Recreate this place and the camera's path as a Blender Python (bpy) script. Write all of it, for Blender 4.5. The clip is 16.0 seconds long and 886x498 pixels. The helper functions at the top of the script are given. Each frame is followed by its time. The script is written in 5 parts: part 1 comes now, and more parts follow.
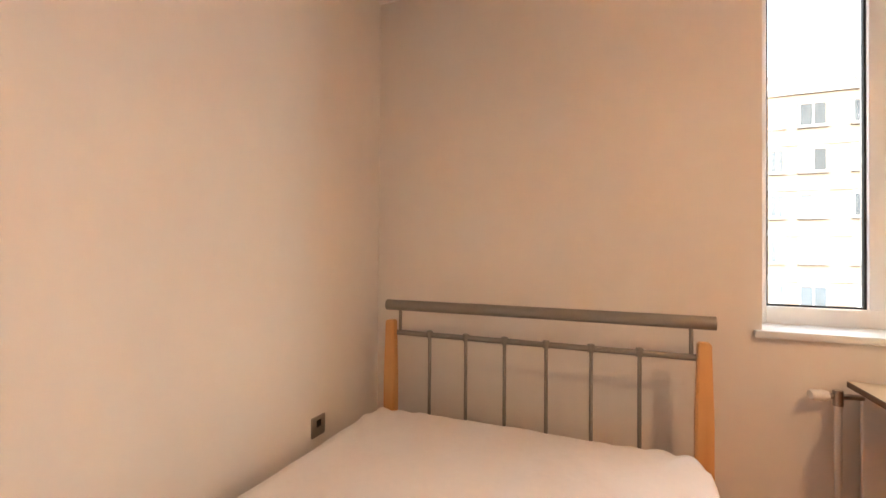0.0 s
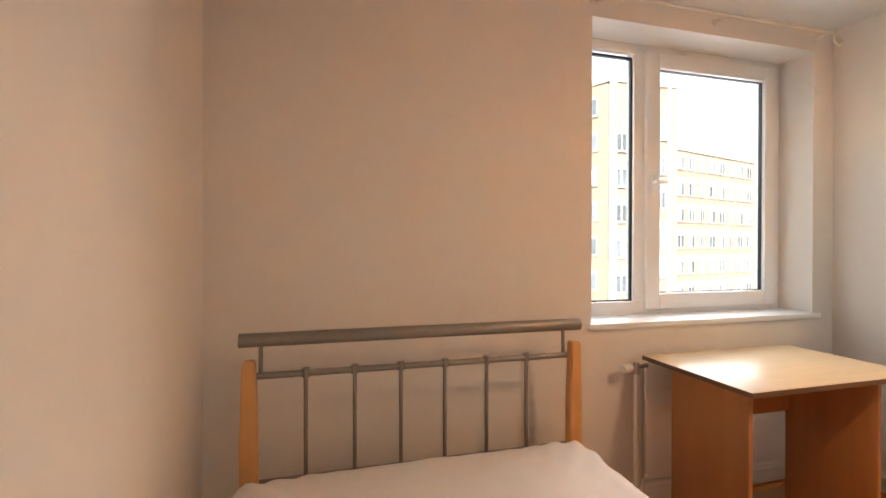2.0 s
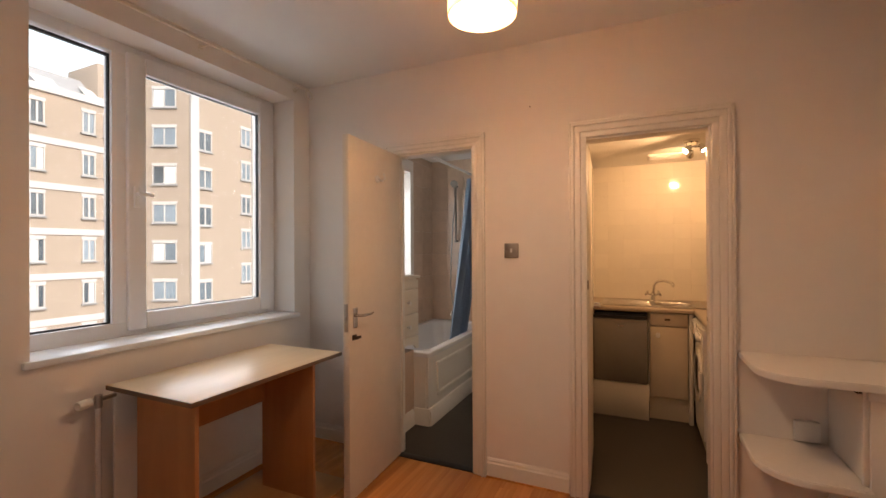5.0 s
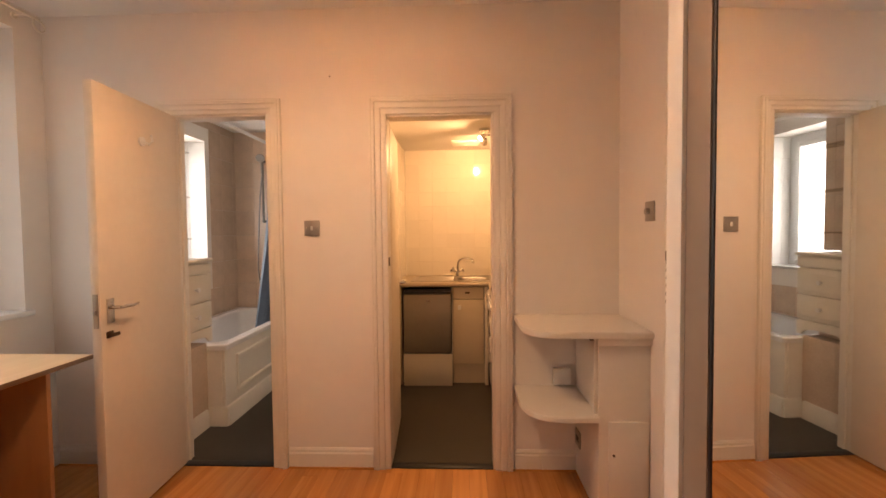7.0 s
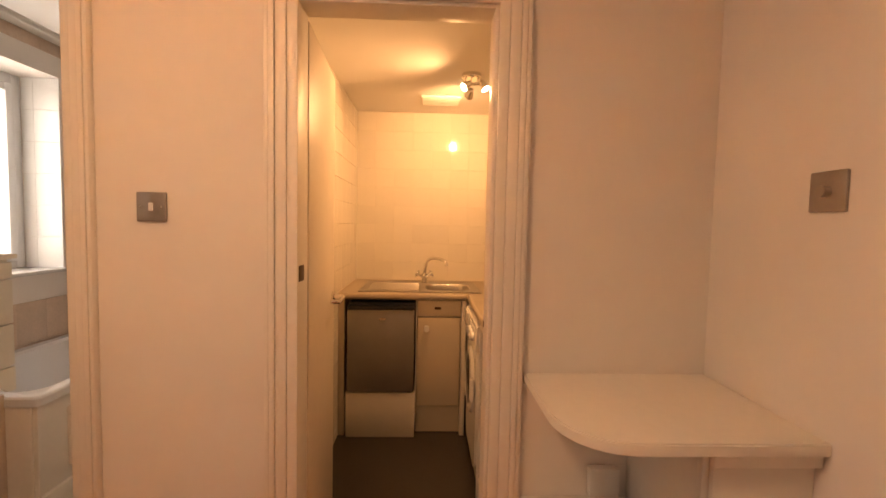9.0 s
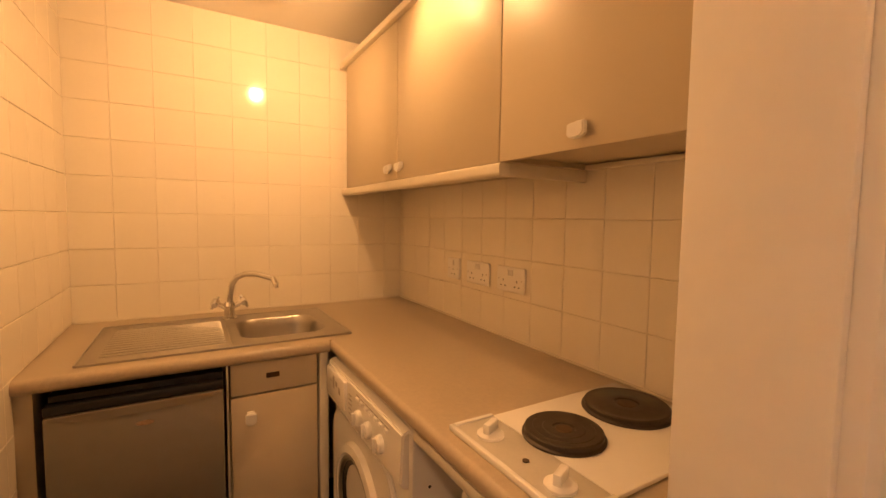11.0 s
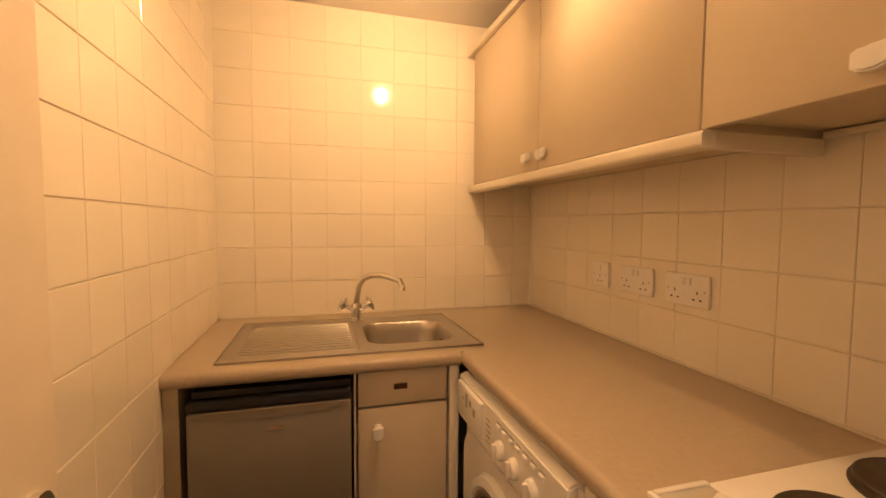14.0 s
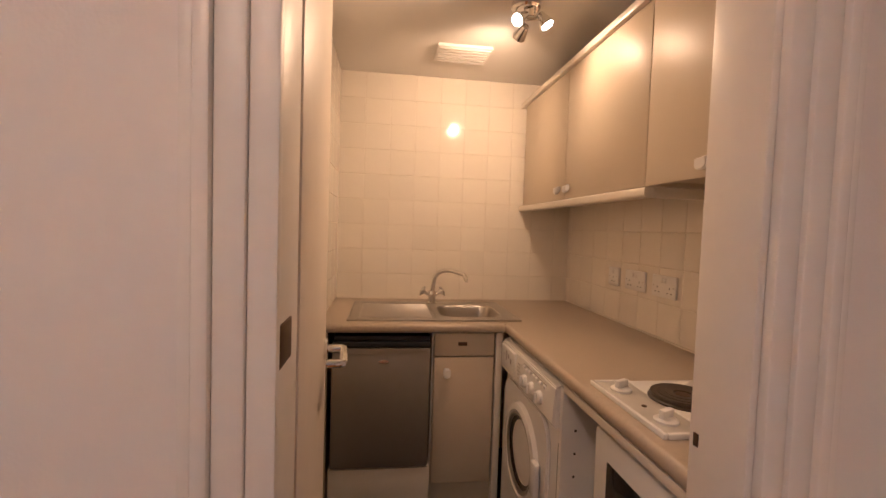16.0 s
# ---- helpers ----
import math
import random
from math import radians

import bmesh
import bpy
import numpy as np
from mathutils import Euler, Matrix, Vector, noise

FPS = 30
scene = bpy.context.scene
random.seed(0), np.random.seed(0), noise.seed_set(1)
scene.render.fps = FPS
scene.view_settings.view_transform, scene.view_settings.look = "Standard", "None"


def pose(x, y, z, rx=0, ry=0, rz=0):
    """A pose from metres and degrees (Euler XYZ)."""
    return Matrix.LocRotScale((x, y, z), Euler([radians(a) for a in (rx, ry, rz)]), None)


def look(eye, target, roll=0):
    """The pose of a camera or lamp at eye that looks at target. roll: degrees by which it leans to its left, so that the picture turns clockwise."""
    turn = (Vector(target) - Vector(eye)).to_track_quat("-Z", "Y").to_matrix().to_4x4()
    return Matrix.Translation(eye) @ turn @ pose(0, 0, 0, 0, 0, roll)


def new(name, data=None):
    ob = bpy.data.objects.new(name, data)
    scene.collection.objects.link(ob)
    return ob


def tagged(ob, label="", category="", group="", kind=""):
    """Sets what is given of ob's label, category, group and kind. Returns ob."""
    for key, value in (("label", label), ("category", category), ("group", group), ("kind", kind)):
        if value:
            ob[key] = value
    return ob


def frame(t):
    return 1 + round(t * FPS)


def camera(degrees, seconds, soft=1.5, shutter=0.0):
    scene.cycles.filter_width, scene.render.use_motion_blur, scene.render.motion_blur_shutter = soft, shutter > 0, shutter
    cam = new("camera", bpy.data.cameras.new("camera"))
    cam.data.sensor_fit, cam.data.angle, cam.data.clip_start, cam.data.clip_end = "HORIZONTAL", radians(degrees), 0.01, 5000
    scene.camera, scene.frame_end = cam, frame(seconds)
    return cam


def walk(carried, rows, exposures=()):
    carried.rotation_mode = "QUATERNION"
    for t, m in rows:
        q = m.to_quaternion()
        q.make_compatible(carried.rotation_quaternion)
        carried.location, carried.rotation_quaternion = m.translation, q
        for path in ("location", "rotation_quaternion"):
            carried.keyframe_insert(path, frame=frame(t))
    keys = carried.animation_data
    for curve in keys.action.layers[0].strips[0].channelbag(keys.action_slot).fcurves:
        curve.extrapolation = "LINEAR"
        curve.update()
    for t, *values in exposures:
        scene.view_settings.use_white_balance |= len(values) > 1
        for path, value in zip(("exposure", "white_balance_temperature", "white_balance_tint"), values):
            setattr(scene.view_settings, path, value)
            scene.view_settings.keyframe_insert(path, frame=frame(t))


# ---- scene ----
cam = camera(91.5, 16.0)
PATH = [
    (0, (0.569, -0.035, 1.221), (-0.192, 1.814, 1.242), 0.4),
    (0.5, (0.319, -0.003, 1.32), (-0.166, 1.938, 1.293), -2.4),
    (1, (-0.007, 0.09, 1.299), (-0.081, 2.088, 1.357), -2.9),
    (1.5, (-0.107, 0.131, 1.293), (0.13, 2.116, 1.29), -0.3),
    (2, (-0.171, 0.132, 1.309), (0.344, 2.065, 1.299), 0.1),
    (2.5, (-0.197, 0.111, 1.328), (0.657, 1.919, 1.307), 0.1),
    (3, (-0.124, 0.032, 1.324), (1.061, 1.642, 1.275), 0.5),
    (3.5, (-0.008, -0.01, 1.323), (1.383, 1.427, 1.295), 0.3),
    (4, (0.1, -0.071, 1.326), (1.657, 1.183, 1.305), -0.1),
    (4.5, (0.175, -0.164, 1.339), (1.873, 0.891, 1.324), -0.5),
    (5, (0.195, -0.233, 1.37), (2.014, 0.598, 1.375), -0.3),
    (5.2, (0.191, -0.253, 1.381), (2.054, 0.475, 1.393), -0.1),
    (7.3, (0.362, -0.423, 1.328), (2.359, -0.365, 1.242), -0.6),
    (7.5, (0.453, -0.466, 1.339), (2.45, -0.407, 1.244), -0.6),
    (8, (0.657, -0.506, 1.342), (2.653, -0.497, 1.226), -0.6),
    (8.2, (0.77, -0.493, 1.333), (2.766, -0.482, 1.205), 0.2),
    (10.3, (2.327, -0.152, 1.328), (4.241, -0.726, 1.24), 1.1),
    (10.5, (2.413, -0.149, 1.324), (4.279, -0.861, 1.223), 1.0),
    (11, (2.588, -0.206, 1.319), (4.309, -1.215, 1.178), 0.8),
    (11.5, (2.715, -0.302, 1.322), (4.323, -1.482, 1.162), 0.8),
    (12, (2.774, -0.351, 1.319), (4.364, -1.556, 1.184), 0.9),
    (12.5, (2.809, -0.335, 1.308), (4.471, -1.44, 1.184), 0.7),
    (13, (2.843, -0.298, 1.304), (4.623, -1.199, 1.176), 0.2),
    (13.5, (2.846, -0.246, 1.294), (4.718, -0.939, 1.165), -0.1),
    (14, (2.81, -0.201, 1.287), (4.729, -0.75, 1.168), 0.4),
    (14.5, (2.699, -0.171, 1.289), (4.6, -0.769, 1.117), 0.9),
    (15, (2.535, -0.122, 1.279), (4.435, -0.722, 1.114), 1.3),
    (15.5, (2.369, -0.08, 1.298), (4.306, -0.557, 1.149), 1.5),
    (16, (2.204, -0.079, 1.308), (4.184, -0.344, 1.215), 1.9),
]
EXPOSE = [(0, 1.3, 6800, 11), (1.5, 1.2, 6800, 10), (2.5, 0.75, 6700, 11), (3, 0.35, 6600, 11), (3.5, -0.05, 6400, 10), (4, -0.3, 6400, 12), (4.5, -0.2, 6500, 13), (5, 0.2, 6700, 15), (7.5, 0.68, 7800, 22), (8.2, 0.62, 8100, 24), (10.3, 0.5, 8800, 20), (12, 0.5, 8300, 20), (13.2, 0.5, 7500, 16), (14.2, 0.55, 7000, 12), (15, 0.5, 6400, 13), (16, 0.25, 5200, 16)]
walk(cam, [(t, look(eye, target, roll)) for t, eye, target, roll in PATH], EXPOSE)
SKY, PENDANT, SPOT, DAY = 0.36, 27.0, 15.0, 46.0


# ---- world and large lights ----
world = bpy.data.worlds.new("world")
scene.world = world
world.use_nodes = True
wn = world.node_tree
sky = wn.nodes.new("ShaderNodeTexSky")
sky.sky_type = "NISHITA"
sky.sun_disc = False
sky.sun_elevation, sky.sun_rotation = radians(38), radians(200)
sky.air_density, sky.dust_density, sky.ozone_density = 2.0, 6.0, 1.0
desat = wn.nodes.new("ShaderNodeHueSaturation")
desat.inputs["Saturation"].default_value = 0.5
wn.links.new(sky.outputs[0], desat.inputs["Color"])
wn.links.new(desat.outputs[0], wn.nodes["Background"].inputs[0])
wn.nodes["Background"].inputs[1].default_value = SKY

sun = new("sun", bpy.data.lights.new("sun", "SUN"))
sun.data.energy, sun.data.angle, sun.data.color = 0.5, radians(20), (0.86, 0.93, 1.0)
sun.matrix_world = look((0, 0, 0), (math.sin(radians(20)) * 0.79, 0.79 * math.cos(radians(20)), -0.62))


def lamp(name, kind, energy, color, m, size=0.05, cone=0, blend=0.5):
    ob = new(name, bpy.data.lights.new(name, kind))
    ob.data.energy, ob.data.color = energy, color
    if kind == "AREA":
        ob.data.size = size
    else:
        ob.data.shadow_soft_size = size
    if kind == "SPOT":
        ob.data.spot_size, ob.data.spot_blend = radians(cone), blend
    ob.matrix_world = m
    return ob


WARM = (1.0, 0.58, 0.27)
ROOM_WARM = (1.0, 0.66, 0.41)
lamp("pendant_bulb", "POINT", PENDANT, ROOM_WARM, pose(1.67, 0.28, 2.30), 0.09)
# far wall, side wall and wall cupboards
SPOTS = (((3.87, -0.57, 2.06), (4.68, -0.42, 1.78)), ((3.77, -0.53, 2.075), (3.40, 0.19, 1.45)), ((3.79, -0.66, 2.075), (3.66, -0.86, 1.70)))
for (a, b), share, cone in zip(SPOTS, (1.45, 1.6, 0.45), (125, 160, 160)):
    a, b = Vector(a), Vector(b)
    lamp("spot_bulb", "SPOT", SPOT * share, WARM, look(a + (b - a).normalized() * 0.012, b), 0.02, cone, 1.0)
# daylight of the two window openings
day = lamp("window_daylight", "AREA", DAY, (0.86, 0.93, 1.0), look((2.65, 3.05, 2.0), (1.0, 0.0, 1.1)), 1.2)
day.data.shape, day.data.size, day.data.size_y = "RECTANGLE", 1.9, 2.0
day = lamp("window_daylight", "AREA", DAY * 0.36, (1.0, 0.94, 0.86), look((3.9, 2.9, 1.8), (3.9, 0.0, 1.2)), 1.0)
day.data.shape, day.data.size, day.data.size_y = "RECTANGLE", 0.8, 1.1


# ---- materials ----
def mat(name, color, rough=0.5, metal=0.0, vary=0.06, scale=6.0, bump=0.0, bump_scale=60.0, spec=0.5, coat=0.0, rnd=0.0, rvary=0.0):
    m = bpy.data.materials.new(name)
    m.use_nodes = True
    t = m.node_tree
    n, l = t.nodes, t.links
    b = n["Principled BSDF"]
    b.inputs["Roughness"].default_value, b.inputs["Metallic"].default_value = rough, metal
    b.inputs["Specular IOR Level"].default_value = spec
    b.inputs["Coat Weight"].default_value = coat
    co = n.new("ShaderNodeTexCoord")
    a = n.new("ShaderNodeTexNoise")
    a.inputs["Scale"].default_value, a.inputs["Detail"].default_value = scale, 5
    l.new(co.outputs["Object"], a.inputs["Vector"])
    c = n.new("ShaderNodeTexNoise")
    c.inputs["Scale"].default_value, c.inputs["Detail"].default_value = scale * 9, 4
    l.new(co.outputs["Object"], c.inputs["Vector"])
    mixn = n.new("ShaderNodeMath")
    mixn.operation = "MULTIPLY_ADD"
    mixn.inputs[1].default_value = 0.6
    l.new(a.outputs[0], mixn.inputs[0])
    half = n.new("ShaderNodeMath")
    half.operation = "MULTIPLY"
    half.inputs[1].default_value = 0.4
    l.new(c.outputs[0], half.inputs[0])
    l.new(half.outputs[0], mixn.inputs[2])
    ramp = n.new("ShaderNodeMapRange")
    ramp.inputs["From Min"].default_value, ramp.inputs["From Max"].default_value = 0.3, 0.7
    ramp.inputs["To Min"].default_value, ramp.inputs["To Max"].default_value = 1 - vary, 1 + vary
    l.new(mixn.outputs[0], ramp.inputs["Value"])
    val = ramp.outputs[0]
    if rnd:
        info = n.new("ShaderNodeObjectInfo")
        rr = n.new("ShaderNodeMapRange")
        rr.inputs["To Min"].default_value, rr.inputs["To Max"].default_value = 1 - rnd, 1 + rnd
        l.new(info.outputs["Random"], rr.inputs["Value"])
        mul = n.new("ShaderNodeMath")
        mul.operation = "MULTIPLY"
        l.new(val, mul.inputs[0])
        l.new(rr.outputs[0], mul.inputs[1])
        val = mul.outputs[0]
    hue = n.new("ShaderNodeHueSaturation")
    hue.inputs["Color"].default_value = (*color, 1)
    l.new(val, hue.inputs["Value"])
    l.new(hue.outputs[0], b.inputs["Base Color"])
    if rvary:
        r2 = n.new("ShaderNodeMapRange")
        r2.inputs["From Min"].default_value, r2.inputs["From Max"].default_value = 0.3, 0.7
        r2.inputs["To Min"].default_value, r2.inputs["To Max"].default_value = max(0.02, rough - rvary), rough + rvary
        l.new(a.outputs[0], r2.inputs["Value"])
        l.new(r2.outputs[0], b.inputs["Roughness"])
    if bump:
        g = n.new("ShaderNodeTexNoise")
        g.inputs["Scale"].default_value, g.inputs["Detail"].default_value = bump_scale, 4
        l.new(co.outputs["Object"], g.inputs["Vector"])
        bp = n.new("ShaderNodeBump")
        bp.inputs["Strength"].default_value, bp.inputs["Distance"].default_value = bump, 0.01
        l.new(g.outputs[0], bp.inputs["Height"])
        l.new(bp.outputs[0], b.inputs["Normal"])
    return m


def wood(name, light, dark, rough, stretch=(1.5, 30, 30), rnd=0.0, coat=0.0):
    """Streaked grain along the axis with the small stretch."""
    m = bpy.data.materials.new(name)
    m.use_nodes = True
    n, l = m.node_tree.nodes, m.node_tree.links
    b = n["Principled BSDF"]
    b.inputs["Roughness"].default_value, b.inputs["Coat Weight"].default_value = rough, coat
    co = n.new("ShaderNodeTexCoord")
    mp = n.new("ShaderNodeMapping")
    mp.inputs["Scale"].default_value = stretch
    l.new(co.outputs["Object"], mp.inputs["Vector"])
    info = n.new("ShaderNodeObjectInfo")
    sh = n.new("ShaderNodeMath")
    sh.operation = "MULTIPLY"
    sh.inputs[1].default_value = 37.0
    l.new(info.outputs["Random"], sh.inputs[0])
    a = n.new("ShaderNodeTexNoise")
    a.noise_dimensions = "4D"
    a.inputs["Scale"].default_value, a.inputs["Detail"].default_value, a.inputs["Distortion"].default_value = 1.0, 6, 0.6
    l.new(mp.outputs[0], a.inputs["Vector"])
    l.new(sh.outputs[0], a.inputs["W"])
    cr = n.new("ShaderNodeValToRGB")
    cr.color_ramp.elements[0].position, cr.color_ramp.elements[1].position = 0.3, 0.7
    cr.color_ramp.elements[0].color, cr.color_ramp.elements[1].color = (*dark, 1), (*light, 1)
    l.new(a.outputs[0], cr.inputs[0])
    hue = n.new("ShaderNodeHueSaturation")
    rr = n.new("ShaderNodeMapRange")
    rr.inputs["To Min"].default_value, rr.inputs["To Max"].default_value = 1 - rnd, 1 + rnd
    l.new(info.outputs["Random"], rr.inputs["Value"])
    l.new(rr.outputs[0], hue.inputs["Value"])
    l.new(cr.outputs[0], hue.inputs["Color"])
    l.new(hue.outputs[0], b.inputs["Base Color"])
    bp = n.new("ShaderNodeBump")
    bp.inputs["Strength"].default_value, bp.inputs["Distance"].default_value = 0.06, 0.005
    l.new(a.outputs[0], bp.inputs["Height"])
    l.new(bp.outputs[0], b.inputs["Normal"])
    return m


def glow(name, color, strength):
    m = bpy.data.materials.new(name)
    m.use_nodes = True
    b = m.node_tree.nodes["Principled BSDF"]
    b.inputs["Base Color"].default_value = (*color, 1)
    b.inputs["Emission Color"].default_value, b.inputs["Emission Strength"].default_value = (*color, 1), strength
    return m


def glass(name, tint=(1, 1, 1)):
    m = bpy.data.materials.new(name)
    m.use_nodes = True
    n, l = m.node_tree.nodes, m.node_tree.links
    out = n["Material Output"]
    tr, gl, mx = n.new("ShaderNodeBsdfTransparent"), n.new("ShaderNodeBsdfGlossy"), n.new("ShaderNodeMixShader")
    tr.inputs[0].default_value = (*tint, 1)
    gl.inputs["Roughness"].default_value = 0.02
    mx.inputs[0].default_value = 0.03
    l.new(tr.outputs[0], mx.inputs[1])
    l.new(gl.outputs[0], mx.inputs[2])
    l.new(mx.outputs[0], out.inputs[0])
    return m


PAINT = mat("wall_paint", (0.81, 0.76, 0.71), 0.85, vary=0.025, scale=1.3, bump=0.05, bump_scale=220)
CEIL = mat("ceiling_paint", (0.80, 0.78, 0.75), 0.9, vary=0.02, scale=1.0, bump=0.05, bump_scale=180)
GLOSS = mat("gloss_woodwork_paint", (0.80, 0.755, 0.69), 0.42, vary=0.03, scale=4, bump=0.012, bump_scale=40, rvary=0.06)
LEAF = mat("door_paint", (0.78, 0.70, 0.60), 0.45, vary=0.04, scale=3, bump=0.05, bump_scale=60)
# brownish stile, coloured darker to stand in for the shade on it
STILE_SHADED = mat("brown_shaded_stile", (0.26, 0.195, 0.145), 0.5, vary=0.05, scale=3)
UPVC = mat("white_upvc", (0.82, 0.83, 0.84), 0.28, vary=0.02, scale=5)
SEAL = mat("black_gasket", (0.015, 0.015, 0.017), 0.6)
GLASS = glass("window_glass")
MIRROR = mat("mirror", (0.88, 0.90, 0.89), 0.015, 1.0, vary=0.01)
STEEL_GREY = mat("grey_powder_coat", (0.27, 0.245, 0.215), 0.38, 0.55, vary=0.06, scale=8)
BEECH = wood("beech", (0.72, 0.40, 0.16), (0.58, 0.29, 0.10), 0.42, (14, 14, 1.6))
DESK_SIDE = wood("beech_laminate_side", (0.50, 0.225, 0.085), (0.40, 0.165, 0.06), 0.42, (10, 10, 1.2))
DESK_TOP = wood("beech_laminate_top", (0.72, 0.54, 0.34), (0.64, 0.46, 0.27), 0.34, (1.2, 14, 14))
EDGE = mat("dark_edging", (0.16, 0.09, 0.045), 0.5)
BOARD = wood("loose_laminate_board", (0.47, 0.26, 0.10), (0.39, 0.20, 0.07), 0.3, (1.0, 12, 12))
SHEET = mat("mattress_cover", (0.80, 0.76, 0.74), 0.9, vary=0.03, scale=5, bump=0.25, bump_scale=14)
PLANK = wood("laminate_plank", (0.62, 0.27, 0.075), (0.44, 0.165, 0.04), 0.26, (1.3, 26, 26), rnd=0.10, coat=0.15)
VINYL = mat("dark_vinyl", (0.042, 0.034, 0.025), 0.38, vary=0.12, scale=4, bump=0.08, bump_scale=90)
BLACK = mat("black_plastic", (0.012, 0.012, 0.013), 0.4)
WHITE_PL = mat("white_plastic", (0.80, 0.78, 0.75), 0.28, vary=0.02)
BRUSHED = mat("brushed_steel_plate", (0.42, 0.38, 0.34), 0.35, 0.9, vary=0.05, scale=30)
BRASS = mat("aged_brass", (0.50, 0.40, 0.25), 0.35, 0.9, vary=0.12, scale=30)
BROWN_METAL = mat("brown_strike_plate", (0.085, 0.045, 0.022), 0.45, 0.5, vary=0.2, scale=40)
CHROME = mat("chrome", (0.80, 0.79, 0.77), 0.07, 1.0, vary=0.02)
SATIN = mat("satin_handle", (0.66, 0.62, 0.57), 0.25, 1.0, vary=0.03)
STAINLESS = mat("stainless_steel", (0.48, 0.45, 0.41), 0.34, 1.0, vary=0.04, scale=12, rvary=0.02)
TILE = mat("cream_kitchen_tile", (0.84, 0.785, 0.69), 0.10, vary=0.015, scale=8, rnd=0.025, bump=0.02, bump_scale=18)
GROUT = mat("grout", (0.80, 0.73, 0.62), 0.9, vary=0.12, scale=9)
GROUT_PALE = mat("pale_grout", (0.62, 0.55, 0.47), 0.9, vary=0.1, scale=9)
BTILE = mat("beige_bathroom_tile", (0.66, 0.51, 0.395), 0.16, vary=0.10, scale=7, rnd=0.05)
BTILE_W = mat("white_bathroom_tile", (0.72, 0.715, 0.70), 0.12, vary=0.03, scale=7, rnd=0.03)
WORKTOP = mat("beige_laminate_worktop", (0.45, 0.37, 0.28), 0.33, vary=0.10, scale=90, rvary=0.05)
UNIT = mat("beige_cabinet_front", (0.60, 0.51, 0.385), 0.42, vary=0.012, scale=3, bump=0.03, bump_scale=200)
UNIT_PALE = mat("cream_trim", (0.76, 0.70, 0.60), 0.32, vary=0.03)
FRIDGE = mat("silver_grey_fridge_door", (0.30, 0.275, 0.24), 0.42, 0.45, vary=0.05, scale=3)
ENAMEL = mat("white_enamel", (0.84, 0.82, 0.79), 0.18, vary=0.02)
CONTROL = mat("grey_control_strip", (0.54, 0.51, 0.46), 0.35, vary=0.06, scale=20)
IRON = mat("cast_iron_hotplate", (0.055, 0.040, 0.028), 0.48, 0.3, vary=0.3, scale=30)
RUST = mat("rusty_centre", (0.10, 0.058, 0.032), 0.6, 0.3, vary=0.3, scale=60)
DARKGLASS = mat("dark_glass", (0.02, 0.018, 0.016), 0.08, vary=0.05)
DRUM = mat("drum_steel", (0.35, 0.33, 0.31), 0.3, 0.9, vary=0.1, scale=40)
GREYPRINT = mat("grey_print", (0.35, 0.32, 0.30), 0.6)
CURTAIN = mat("blue_shower_curtain", (0.22, 0.31, 0.43), 0.42, vary=0.08, scale=5, bump=0.1, bump_scale=30)
BATHTUB = mat("white_acrylic", (0.80, 0.79, 0.79), 0.16, vary=0.015)
SHADE = mat("lamp_shade_fabric", (0.80, 0.66, 0.48), 0.9, vary=0.05, scale=60)
sn = SHADE.node_tree
stl, smx = sn.nodes.new("ShaderNodeBsdfTranslucent"), sn.nodes.new("ShaderNodeMixShader")
stl.inputs[0].default_value = (0.85, 0.70, 0.50, 1)
smx.inputs[0].default_value = 0.6
sn.links.new(sn.nodes["Principled BSDF"].outputs[0], smx.inputs[1])
sn.links.new(stl.outputs[0], smx.inputs[2])
sn.links.new(smx.outputs[0], sn.nodes["Material Output"].inputs[0])
BRICK = mat("facade_brick", (0.30, 0.255, 0.215), 0.9, vary=0.10, scale=1.2, bump=0.3, bump_scale=14)
RENDERED = mat("white_band", (0.42, 0.43, 0.44), 0.8, vary=0.05, scale=1)
FARGLASS = mat("far_window_glass", (0.13, 0.17, 0.21), 0.15, vary=0.35, scale=0.35, rnd=0.5)
CURT_FAR = mat("pale_net_curtain", (0.62, 0.65, 0.68), 0.9, vary=0.1, scale=2)
SLATE = mat("grey_roofing", (0.24, 0.255, 0.27), 0.7, vary=0.2, scale=2)
ASPHALT = mat("ground_asphalt", (0.06, 0.06, 0.06), 0.9, vary=0.2, scale=0.5)
LAMPGLOW = glow("lamp_diffuser_glow", (1.0, 0.80, 0.52), 3.0)
BULB = glow("bulb_glow", (1.0, 0.82, 0.55), 25.0)
CLEAR = glass("clear_plastic", (0.86, 0.84, 0.80))


# ---- building helpers ----
BASE = {}


def B(x0, x1, y0, y1, z0, z1, bev=0.0, seg=2):
    bm = bmesh.new()
    bmesh.ops.create_cube(bm, size=1)
    for v in bm.verts:
        v.co = Vector(((x0 + x1) / 2 + v.co.x * abs(x1 - x0), (y0 + y1) / 2 + v.co.y * abs(y1 - y0), (z0 + z1) / 2 + v.co.z * abs(z1 - z0)))
    if bev:
        bmesh.ops.bevel(bm, geom=bm.edges[:], offset=min(bev, 0.45 * min(abs(x1 - x0), abs(y1 - y0), abs(z1 - z0))), segments=seg, affect="EDGES", profile=0.5)
    return bm


def merge(*bms):
    out = bms[0]
    for b in bms[1:]:
        me = bpy.data.meshes.new("tmp")
        b.to_mesh(me)
        out.from_mesh(me)
        bpy.data.meshes.remove(me)
        b.free()
    return out


